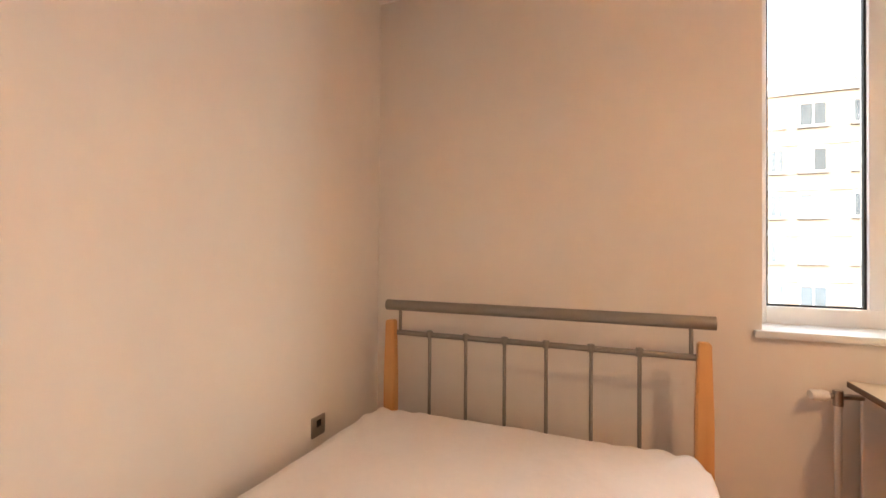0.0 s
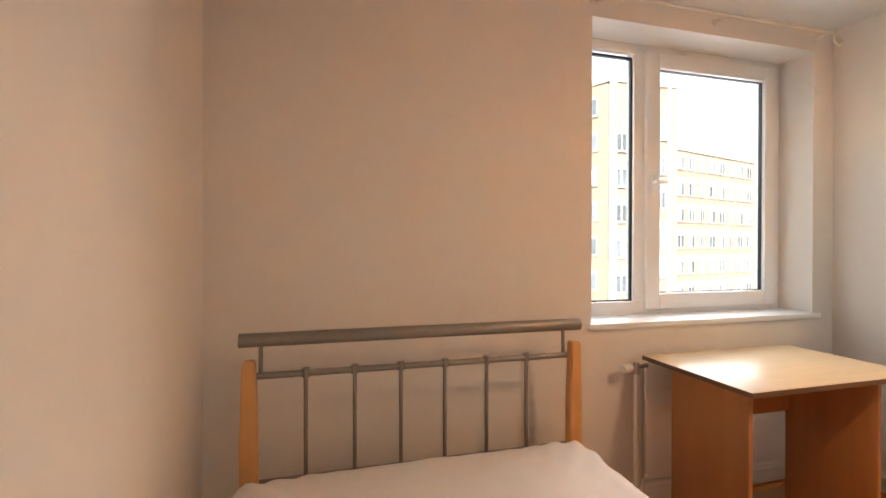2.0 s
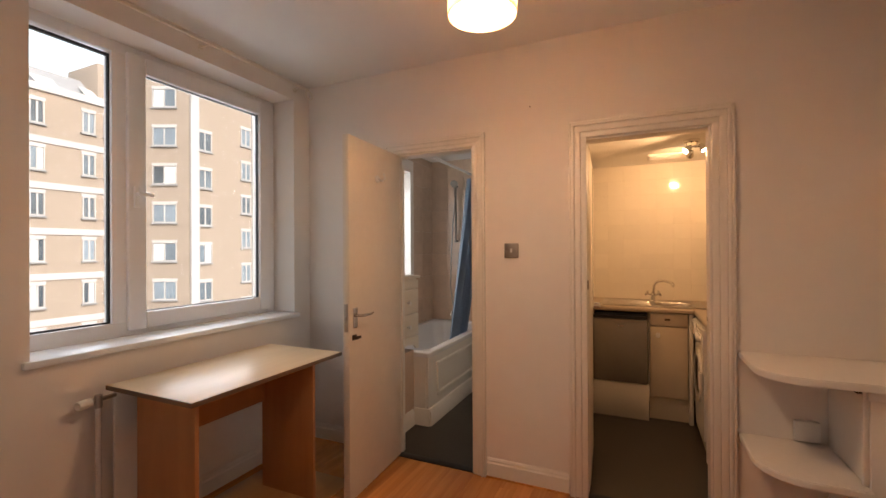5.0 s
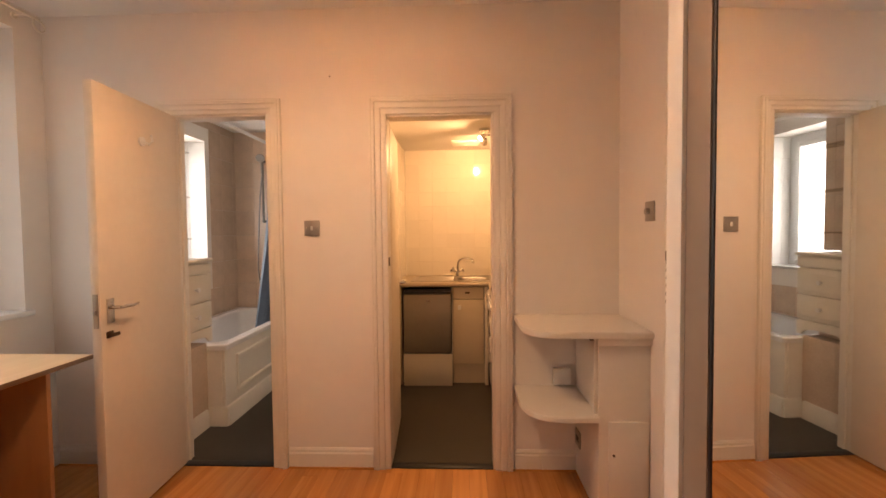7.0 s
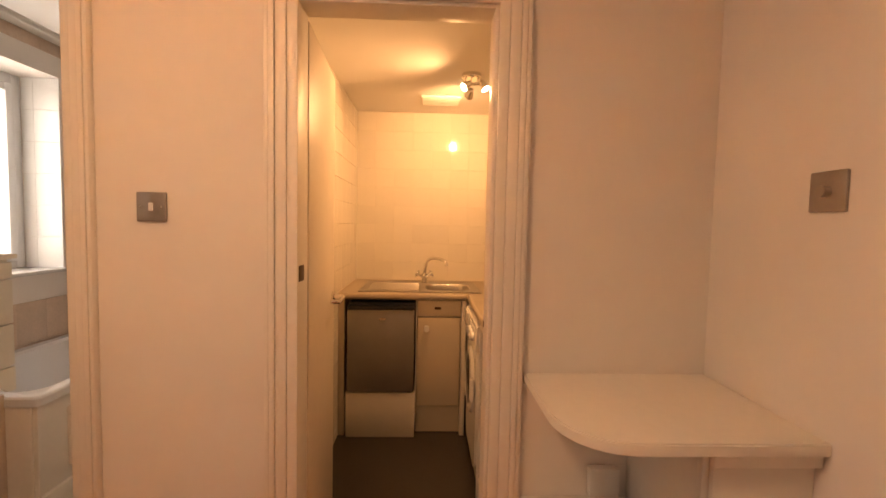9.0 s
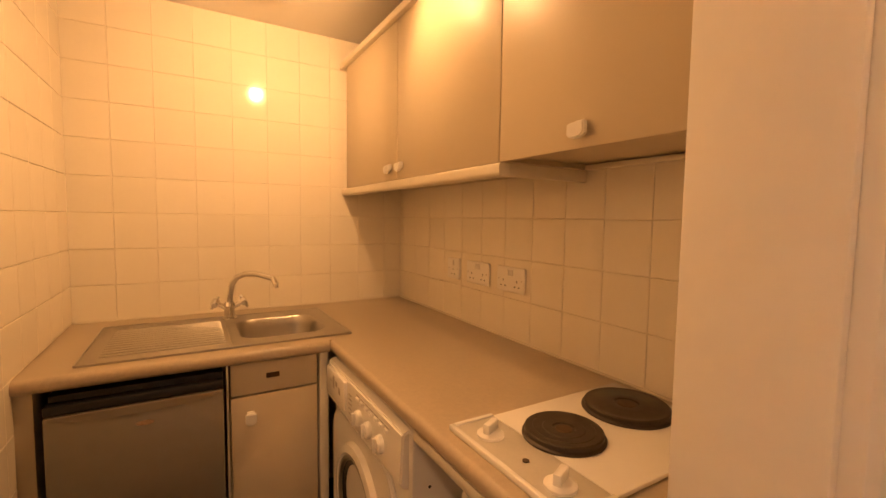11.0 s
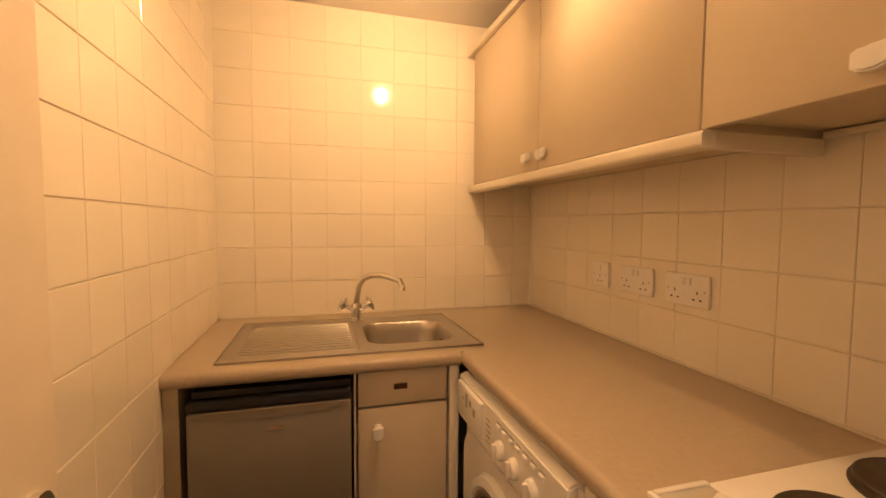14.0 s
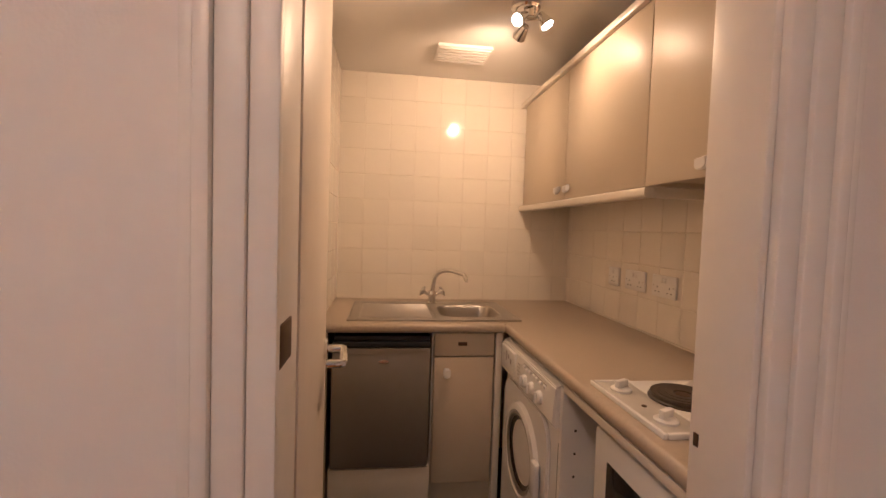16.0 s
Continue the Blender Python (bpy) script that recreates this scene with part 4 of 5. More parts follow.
wm = thing("washing_machine", (3.72, -0.88, 0), "white front-loading washing machine under the worktop", "washing machine")
WY = -0.625
part("body", B(3.425, 4.018, -1.14, WY, 0.012, 0.848, 0.006), ENAMEL, wm)
pn = part("control_panel", prism([(WY + 0.0005, 0.705), (WY + 0.018, 0.71), (WY + 0.030, 0.725), (WY + 0.024, 0.838), (WY + 0.0005, 0.847)], "x", 3.427, 4.016, 0.004), ENAMEL, wm)
part("detergent_drawer", B(3.815, 4.005, WY + 0.018, WY + 0.036, 0.735, 0.828, 0.012), ENAMEL, pn)
part("drawer_print", merge(*[B(3.85 + i * 0.03, 3.868 + i * 0.03, WY + 0.0355, WY + 0.0364, 0.775 + 0.014 * (i % 2), 0.795 + 0.01 * (i % 3)) for i in range(4)]), GREYPRINT, pn)
for xx in (3.70, 3.625, 3.545):
    dial = part("dial", lathe([(0, 0), (0.023, 0), (0.022, 0.010), (0.017, 0.015), (0, 0.016)], (xx, WY + 0.027, 0.765), 22, (0, 1, 0)), ENAMEL, pn)
    part("pointer", B(xx - 0.004, xx + 0.004, WY + 0.04, WY + 0.051, 0.747, 0.783, 0.002), ENAMEL, dial)
for i in range(7):
    part("button", B(3.505 + i * 0.034, 3.523 + i * 0.034, WY + 0.0235, WY + 0.031, 0.806, 0.816, 0.002), WHITE_PL, pn)
part("panel_print", merge(*[B(3.50 + i * 0.034, 3.525 + i * 0.034, WY + 0.0245, WY + 0.0262, 0.819, 0.822) for i in range(7)]), GREYPRINT, pn)
part("side_print", merge(*[B(3.765, 3.79, WY + 0.0275, WY + 0.0292, 0.745 + i * 0.014, 0.748 + i * 0.014) for i in range(5)]), GREYPRINT, pn)
dc = Vector((3.745, WY, 0.475))
fasc = part("front_moulding", prism([(p[0], p[1]) for p in rrect(3.50, 4.005, 0.06, 0.700, 0.09, 6)], "y", WY + 0.0005, WY + 0.014, 0.005), ENAMEL, wm)
door = part("door_ring", lathe([(0.138, 0.013), (0.142, 0.026), (0.154, 0.033), (0.176, 0.029), (0.184, 0.012)], dc, 44, (0, 1, 0)), ENAMEL, wm, "white porthole door ring")
part("door_glass", lathe([(0, -0.004), (0.06, 0.002), (0.11, 0.012), (0.140, 0.024)], dc, 40, (0, 1, 0)), DARKGLASS, door, "dark porthole glass")
part("glass_trim", lathe([(0.130, 0.022), (0.138, 0.030), (0.146, 0.030)], dc, 40, (0, 1, 0)), DRUM, door, "grey trim ring")
part("door_pull", B(3.535, 3.585, WY + 0.018, WY + 0.042, 0.42, 0.54, 0.011), ENAMEL, door)
part("vent_slot", B(3.427, 3.445, WY - 0.001, WY + 0.002, 0.10, 0.66), BLACK, wm)

car = thing("open_unit", (3.13, -0.88, 0), "white open shelf unit with peg holes under the worktop", "shelf unit")
side = part("side_panel", B(3.398, 3.416, -1.15, -0.612, 0, 0.848), WHITE_PL, car)
for i in range(7):
    part("peg_hole", C((3.3983, -0.655, 0.30 + i * 0.07), (3.3972, -0.655, 0.30 + i * 0.07), 0.004, seg=8), BLACK, side)
part("side_panel", B(2.83, 2.848, -1.15, -0.612, 0, 0.848), WHITE_PL, car)
part("shelf", B(2.848, 3.398, -1.15, -0.62, 0.46, 0.478), WHITE_PL, car)
part("shelf", B(2.848, 3.398, -1.15, -0.62, 0.10, 0.118), WHITE_PL, car)
part("back", B(2.848, 3.398, -1.152, -1.14, 0, 0.848), WHITE_PL, car)
part("rail", B(2.848, 3.398, -0.635, -0.612, 0.838, 0.861, 0.002), UNIT_PALE, car)

mo = thing("mini_oven", (3.06, -0.85, 0.478), "white mini oven with a dark glass door on the shelf", "oven")
part("body", B(2.86, 3.235, -1.10, -0.650, 0.488, 0.822, 0.010), ENAMEL, mo)
d = part("door", B(2.862, 3.233, -0.652, -0.628, 0.492, 0.818, 0.010), ENAMEL, mo)
part("window", B(2.90, 3.165, -0.630, -0.626, 0.555, 0.755, 0.006), DARKGLASS, d, "dark glass window")
for xx in (2.88, 3.21):
    for yy in (-1.07, -0.68):
        part("foot", C((xx, yy, 0.478), (xx, yy, 0.490), 0.012, seg=12), BLACK, mo)

# ---- kitchen: hob ----
hob = thing("hob", (3.14, -0.89, ZT), "white two-ring electric hob with a grey control strip", "hob")
part("plate", B(2.985, 3.292, -1.128, -0.745, ZT + 0.0003, ZT + 0.009, 0.003), ENAMEL, hob)
strip = part("control_strip", B(2.985, 3.292, -0.745, -0.645, ZT + 0.0003, ZT + 0.0085, 0.003), CONTROL, hob, "grey control strip with white rim")
part("strip_rim", merge(B(2.981, 3.296, -0.651, -0.640, ZT, ZT + 0.0125, 0.003), B(3.286, 3.297, -0.745, -0.651, ZT, ZT + 0.0125, 0.003), B(2.980, 2.991, -0.745, -0.651, ZT, ZT + 0.0125, 0.003)), ENAMEL, strip)
for (cx, cy, r) in ((3.157, -0.812, 0.074), (3.173, -1.018, 0.088)):
    ring = part("hotplate", lathe([(r * 1.06, 0.0), (r * 1.06, 0.004), (r, 0.007), (r, 0.014), (r * 0.97, 0.016), (r * 0.80, 0.0155), (r * 0.78, 0.0165), (r * 0.55, 0.0155), (r * 0.53, 0.0165), (r * 0.30, 0.016), (r * 0.28, 0.013), (0, 0.013)], (cx, cy, ZT + 0.0085), 44), IRON, hob, "black cast-iron hotplate")
    part("centre", lathe([(0, 0.0145), (r * 0.2, 0.0145), (r * 0.22, 0.013)], (cx, cy, ZT + 0.0085), 24), RUST, ring, "rust-brown centre")
for xx in (3.225, 3.045):
    kb = part("knob", lathe([(0, 0), (0.026, 0), (0.026, 0.005), (0.020, 0.009), (0.017, 0.010), (0, 0.010)], (xx, -0.690, ZT + 0.0085), 24), WHITE_PL, strip)
    part("grip", turn(B(-0.007, 0.007, -0.019, 0.019, 0.008, 0.028, 0.003), pose(xx, -0.690, ZT + 0.0085, 0, 0, 25)), WHITE_PL, kb)
part("pilot_light", C((3.125, -0.690, ZT + 0.008), (3.125, -0.690, ZT + 0.0105), 0.006, seg=12), RUST, strip)
tray = thing("plastic_tray", (2.93, -1.05, ZT), "clear plastic tray lying beside the hob", "tray")
part("tray_sheet", turn(B(-0.05, 0.05, -0.10, 0.10, 0.001, 0.006, 0.002), pose(2.92, -1.045, ZT, 0, 0, 12)), CLEAR, tray)
part("tray_rim", turn(merge(B(0.046, 0.052, -0.10, 0.10, 0.001, 0.016, 0.002), B(-0.052, -0.046, -0.10, 0.10, 0.001, 0.016, 0.002)), pose(2.92, -1.045, ZT, 0, 0, 12)), CONTROL, tray)

# ---- kitchen: wall cupboards ----
CY, CZ0, CZ1 = -0.86, 1.458, 2.022
bounds = (4.628, 4.044, 3.440, 2.902)
for i, (x1, x0) in enumerate(zip(bounds, bounds[1:])):
    cb = thing("wall_cupboard", ((x0 + x1) / 2, -1.0, CZ0), "beige wall cupboard with a white pull" if i < 2 else "beige wall cupboard with a chipped lower edge above the hob", "cupboard", "wall cupboards")
    low = CZ0 + (0.0 if i < 2 else 0.012)
    part("carcass", B(x0 + 0.001, x1 - 0.001, YK0 + 0.002, CY + 0.0 - 0.021, low + 0.004, CZ1 + 0.02), UNIT, cb)
    d = part("door", B(x0 + 0.0016, x1 - 0.0016, CY - 0.020, CY, CZ0, CZ1, 0.0025), UNIT, cb)
    knob(d, ((4.098, 4.0, 3.180)[i], CY, 1.500 if i < 2 else 1.492), "+y")
filler = thing("wall_cupboard", (2.85, -1.0, 1.45), "narrow beige wall cupboard beside the kitchen doorway", "cupboard", "wall cupboards")
part("carcass", B(XP + 0.001, 2.882, YK0 + 0.002, -0.862, 1.47, CZ1 + 0.02), UNIT, filler)
part("door", B(XP + 0.003, 2.882, -0.861, -0.840, 1.462, CZ1, 0.003), UNIT, filler)
part("pelmet", nosed("x", -0.825, -0.862, XP + 0.002, 2.889, 1.418, 1.461, 0.013), UNIT_PALE, filler, "cream rounded pelmet")
part("pelmet_return", B(2.872, 2.889, YK0 + 0.012, -0.861, 1.418, 1.461, 0.003), UNIT_PALE, filler, "cream rounded pelmet")
pel = thing("pelmet", (4.0, -0.9, 1.42), "cream rounded pelmet under the wall cupboards", "pelmet")
part("front", nosed("x", -0.852, -0.885, 3.428, XK - 0.001, 1.424, 1.457, 0.010), UNIT_PALE, pel)
part("side_return", B(3.428, 3.447, YK0 + 0.012, -0.885, 1.424, 1.457, 0.004), UNIT_PALE, pel)
cor = thing("cornice", (3.8, -0.85, 2.02), "cream cornice strip along the top of the wall cupboards", "trim")
part("strip", B(XP + 0.002, XK - 0.001, -0.880, -0.842, CZ1 + 0.001, CZ1 + 0.030, 0.006), UNIT_PALE, cor)
solo("wall_batten", B(2.89, 3.427, YK0 + 0.009, YK0 + 0.024, 1.456, 1.470, 0.003), UNIT_PALE, "cream batten on the tiles under the cupboard", "batten")


# ---- kitchen: sockets, vent, spotlight ----
def uk_socket(x0, x1, label, gang):
    c = ((x0 + x1) / 2, YK0 + 0.008, 1.112)
    ob = plate("wall_socket", c, "y", 1, abs(x1 - x0), 0.086, WHITE_PL, label, "wall socket")
    for g in range(gang):
        cx = (g - (gang - 1) / 2) * -0.074
        for du, dz, w, h in ((0, -0.004, 0.004, 0.009), (-0.011, -0.023, 0.008, 0.0045), (0.011, -0.023, 0.008, 0.0045)):
            on_plate(ob, c, "y", 1, cx + du, dz, w, h, 0.0097, BLACK, "pin_hole")
        on_plate(ob, c, "y", 1, (cx * 0.28) if gang > 1 else 0.0, 0.024, 0.012, 0.020, 0.013, WHITE_PL, "rocker")
    for s in (-1, 1):
        on_plate(ob, c, "y", 1, s * (abs(x1 - x0) / 2 - 0.012), 0, 0.005, 0.005, 0.0098, BRUSHED, "screw")


uk_socket(4.162, 4.073, "white single fused switch on the tiles", 1)
uk_socket(4.015, 3.869, "white double wall socket on the tiles", 2)
uk_socket(3.817, 3.673, "white double wall socket on the tiles", 2)
vent = thing("ceiling_vent", (4.31, -0.43, HK), "cream slatted extractor vent on the kitchen ceiling", "vent")
part("housing", B(4.215, 4.42, -0.555, -0.295, HK - 0.016, HK + 0.0, 0.006), CEIL, vent)
for i in range(6):
    part("slat", B(4.228 + i * 0.031, 4.246 + i * 0.031, -0.545, -0.305, HK - 0.021, HK - 0.016, 0.002), CEIL, vent)

spot = thing("ceiling_spotlight", (3.82, -0.58, HK), "chrome three-head ceiling spotlight with lit bulbs", "ceiling lamp")
part("base", lathe([(0, 0), (0.055, 0), (0.055, -0.018), (0.048, -0.026), (0, -0.028)], (3.82, -0.58, HK), 28), CHROME, spot)
for i, (a, b) in enumerate(SPOTS):
    a, b = Vector(a), Vector(b)
    d = (b - a).normalized()
    back = a - d * 0.062
    st = (3.82 + (0.03, -0.01, 0.02)[i], -0.58 + (0.03, -0.035, 0.0)[i], HK - 0.02)
    part("stem", T([st, (st[0], st[1], HK - 0.05), tuple(back + d * 0.02)], 0.006, 10), CHROME, spot)
    hd = part("head", lathe([(0, 0), (0.014, 0.002), (0.018, 0.02), (0.026, 0.05), (0.027, 0.056), (0.024, 0.056)], back, 22, d), CHROME, spot, "chrome spotlight head")
    part("bulb", lathe([(0, 0.053), (0.012, 0.0525), (0.0235, 0.050)], back, 20, d), BULB, hd, "glowing bulb face").visible_shadow = False

# ---- bathroom ----
dw = thing("drawer_unit", (3.02, 1.65, 0.58), "cream bathroom drawer unit with moulded fronts", "drawer unit")
part("carcass", B(2.83, 3.222, 1.385, YN - 0.012, 0.64, 1.150, 0.003), UNIT_PALE, dw)
part("top", B(2.82, 3.234, 1.352, YN - 0.011, 1.152, 1.172, 0.006), UNIT_PALE, dw)
part("fascia", B(2.83, 3.222, 1.366, 1.384, 1.072, 1.138, 0.004), UNIT_PALE, dw)
part("lower_valance", prism([(2.83, 0.60), (2.86, 0.60), (2.90, 0.635), (3.02, 0.655), (3.15, 0.635), (3.19, 0.60), (3.222, 0.60), (3.222, 0.70), (2.83, 0.70)], "y", 1.366, 1.384, 0.002), UNIT_PALE, dw)
for z0, z1 in ((0.708, 0.878), (0.884, 1.066)):
    d = part("drawer", B(2.832, 3.220, 1.364, 1.384, z0, z1, 0.005), UNIT_PALE, dw)
    arch = [(2.868, z0 + 0.03), (3.184, z0 + 0.03), (3.184, z1 - 0.06)] + [(3.026 + 0.158 * math.cos(radians(a)), z1 - 0.06 + 0.028 * math.sin(radians(a))) for a in range(15, 180, 15)] + [(2.868, z1 - 0.06)]
    part("raised_panel", prism(arch, "y", 1.357, 1.3645, 0.004), UNIT_PALE, d)
    part("knob", lathe([(0, 0.0), (0.008, 0.0), (0.007, 0.012), (0.016, 0.02), (0.014, 0.030), (0, 0.032)], (3.026, 1.357, (z0 + z1) / 2), 16, (0, -1, 0)), WHITE_PL, d)
solo("tiled_boxing", merge(B(2.82, 3.205, 1.40, 1.52, 0.0, 0.585, 0.003), B(2.82, 3.205, 1.52, YN - 0.011, 0.0, 0.638, 0.003)), BTILE, "beige tiled boxing under the drawer unit", "boxing")
solo("boxing_skirting", prism([(1.3995, 0), (1.380, 0), (1.380, 0.10), (1.390, 0.125), (1.3995, 0.125)], "x", 2.82, 3.178), GLOSS, "cream skirting on the tiled boxing", "skirting")

bath = thing("bathtub", (3.98, 1.62, 0), "white bathtub with a moulded cream side panel", "bathtub")


def tub_mesh():
    bm = bmesh.new()
    loops = []
    for inset, z, r in ((0, 0.53, 0.03), (0, 0.562, 0.03), (0.008, 0.57, 0.03), (0.06, 0.57, 0.10), (0.075, 0.555, 0.12), (0.12, 0.25, 0.12), (0.18, 0.17, 0.10), (0.24, 0.165, 0.08)):
        loops.append([bm.verts.new((x, y, z)) for x, y in rrect(3.20 + inset, XB - 0.012 - inset, 1.262 + inset, YN - 0.012 - inset, r, 7)])
    for a, b in zip(loops, loops[1:]):
        for k in range(len(a)):
            bm.faces.new((a[k], a[(k + 1) % len(a)], b[(k + 1) % len(a)], b[k]))
    bm.faces.new(loops[-1])
    bmesh.ops.recalc_face_normals(bm, faces=bm.faces)
    return bm


part("tub", tub_mesh(), BATHTUB, bath)
pnl = part("side_panel", B(3.215, XB - 0.012, 1.278, 1.30, 0.0, 0.54, 0.003), GLOSS, bath, "cream moulded side panel")
part("end_panel", B(3.208, 3.228, 1.30, YN - 0.02, 0.0, 0.54, 0.003), GLOSS, bath)
part("panel_skirting", merge(prism([(1.2775, 0), (1.250, 0), (1.250, 0.10), (1.262, 0.13), (1.2775, 0.13)], "x", 3.205, XB - 0.02), prism([(3.214, 0), (3.190, 0), (3.190, 0.10), (3.202, 0.13), (3.214, 0.13)], "y", 1.262, 1.3985)), GLOSS, pnl)
for x0, x1 in ((3.36, 4.60),):
    part("moulding", merge(B(x0, x1, 1.258, 1.2785, 0.19, 0.225, 0.006), B(x0, x1, 1.258, 1.2785, 0.43, 0.465, 0.006), B(x0, x0 + 0.035, 1.2585, 1.2785, 0.225, 0.43, 0.006), B(x1 - 0.035, x1, 1.2585, 1.2785, 0.225, 0.43, 0.006)), GLOSS, pnl)
bt = thing("bath_tap", (4.62, 1.66, 0.57), "chrome bath mixer tap on the tub rim", "tap")
part("body", merge(C((4.70, 1.60, 0.63), (4.70, 1.73, 0.63), 0.018), C((4.70, 1.62, 0.568), (4.70, 1.62, 0.64), 0.014), C((4.70, 1.71, 0.568), (4.70, 1.71, 0.64), 0.014)), CHROME, bt)
part("spout", T([(4.70, 1.665, 0.63), (4.65, 1.665, 0.645), (4.60, 1.665, 0.64), (4.585, 1.665, 0.615)], 0.012, 12), CHROME, bt)
part("handle", C((4.70, 1.62, 0.64), (4.70, 1.62, 0.675), 0.019, seg=8), CHROME, bt)
part("handle", C((4.70, 1.71, 0.64), (4.70, 1.71, 0.675), 0.019, seg=8), CHROME, bt)

sh = thing("shower_riser", (4.73, 1.665, 1.4), "dark grey shower riser rail with handset and hose", "shower")
part("rail", C((4.70, 1.665, 1.46), (4.70, 1.665, 2.10), 0.011), STEEL_GREY, sh)
for z in (1.47, 2.09):
    part("bracket", C((XB - 0.008, 1.665, z), (4.69, 1.665, z), 0.013, seg=12), STEEL_GREY, sh)
part("handset", merge(T([(4.69, 1.665, 1.97), (4.66, 1.655, 2.06), (4.62, 1.645, 2.12)], 0.012, 12), lathe([(0, 0), (0.02, 0), (0.042, 0.025), (0.042, 0.034), (0, 0.036)], (4.635, 1.648, 2.12), 20, (-0.8, -0.1, -0.5))), STEEL_GREY, sh)
part("hose", T([(4.69, 1.665, 1.97), (4.66, 1.68, 1.7), (4.65, 1.70, 1.3), (4.645, 1.71, 0.98), (4.66, 1.69, 0.78), (4.69, 1.665, 0.68), (4.70, 1.665, 0.64)], 0.0075, 10), DRUM, sh, "grey metal hose")

rail = thing("shower_curtain_rail", (3.98, 1.31, 2.1), "white shower curtain rail above the bathtub", "rail")
part("rod", C((3.05, 1.31, 2.13), (XB - 0.002, 1.31, 2.13), 0.0125, seg=14), WHITE_PL, rail)
part("flange", C((XB - 0.012, 1.31, 2.13), (XB - 0.0005, 1.31, 2.13), 0.03), WHITE_PL, rail)
part("hanger", C((3.06, 1.31, 2.13), (3.06, 1.31, HB), 0.008, seg=10), WHITE_PL, rail)


def curtain_mesh():
    bm = bmesh.new()
    n, k = 90, 26
    rows = []
    for j in range(k + 1):
        v = j / k
        z = 2.095 - v * (2.095 - 0.47)
        spread = 0.24 + 0.13 * v
        cx = 4.40 - 0.16 * v - 0.10 * v * v
        row = []
        for i in range(n + 1):
            u = i / n
            x = cx + (u - 0.5) * spread
            y = 1.315 + 0.042 * (1 - 0.3 * v) * math.sin(u * 36) + 0.012 * math.sin(u * 23 + 3 * v) + 0.10 * v
            row.append(bm.verts.new((x, y, z)))
        rows.append(row)
    for j in range(k):
        for i in range(n):
            bm.faces.new((rows[j][i], rows[j][i + 1], rows[j + 1][i + 1], rows[j + 1][i]))
    bmesh.ops.solidify(bm, geom=bm.faces[:], thickness=0.0015)
    return bm


cu = thing("shower_curtain", (4.40, 1.31, 0.47), "blue shower curtain drawn together over the bathtub", "shower curtain")
part("cloth", curtain_mesh(), CURTAIN, cu)
for i in range(8):
    part("ring", T([(4.31 + i * 0.025, 1.31 + 0.02 * math.cos(a), 2.118 + 0.026 * math.sin(a)) for a in [q * 0.5712 for q in range(12)]], 0.0025, 6), WHITE_PL, cu)

CX = 4.52
box = thing("cistern_boxing", (4.63, 0.85, 0), "cream panelled boxing that hides the toilet cistern", "boxing")
part("body", B(CX, XB - 0.011, 0.45, 1.246, 0, 0.862, 0.003), GLOSS, box)
part("top", B(CX - 0.018, XB - 0.011, 0.43, 1.249, 0.863, 0.886, 0.005), GLOSS, box)
part("skirting", prism([(CX - 0.0005, 0), (CX - 0.016, 0), (CX - 0.016, 0.10), (CX - 0.006, 0.125), (CX - 0.0005, 0.125)], "y", 0.45, 1.246), GLOSS, box)
for z0, z1 in ((0.20, 0.42), (0.50, 0.80)):
    part("moulding", merge(B(CX - 0.014, CX, 0.56, 1.16, z0, z0 + 0.03, 0.005), B(CX - 0.014, CX, 0.56, 1.16, z1 - 0.03, z1, 0.005), B(CX - 0.0135, CX, 0.56, 0.59, z0 + 0.03, z1 - 0.03, 0.005), B(CX - 0.0135, CX, 1.13, 1.16, z0 + 0.03, z1 - 0.03, 0.005)), GLOSS, box)


def oval(bm, cx, stretch):
    """Lengthens a turned shape along x."""
    for v in bm.verts:
        v.co.x = cx + (v.co.x - cx) * stretch
    return bm


wc = thing("toilet", (4.30, 0.98, 0), "white toilet with a closed lid before the panelled boxing", "toilet")
part("bowl", oval(lathe([(0.11, 0.0), (0.10, 0.10), (0.12, 0.22), (0.165, 0.34), (0.18, 0.39), (0.165, 0.40), (0, 0.395)], (4.28, 0.98, 0), 28), 4.28, 1.15), BATHTUB, wc)
part("seat", oval(lathe([(0, 0.401), (0.178, 0.401), (0.186, 0.408), (0.182, 0.418), (0, 0.42)], (4.28, 0.98, 0), 28), 4.28, 1.15), BATHTUB, wc)
part("lid", oval(lathe([(0, 0.444), (0.165, 0.442), (0.184, 0.434), (0.186, 0.422), (0, 0.421)], (4.28, 0.98, 0), 28), 4.28, 1.15), BATHTUB, wc)
part("pedestal_back", B(4.36, CX - 0.017, 0.89, 1.07, 0, 0.395, 0.03), BATHTUB, wc)

bbox = setting("wall_bathroom_boxing", B(XP, 3.38, 1.72, YN - 0.0105, 1.175, HB), GROUT_PALE, "beige tiled boxing above the drawer unit", "wall")
for z in (1.30, 1.60, 1.92):
    solo("glass_shelf", B(2.83, 3.36, 1.58, 1.712, z, z + 0.012, 0.002), CLEAR, "small clear bathroom shelf on the wall", "shelf", "bathroom shelves")

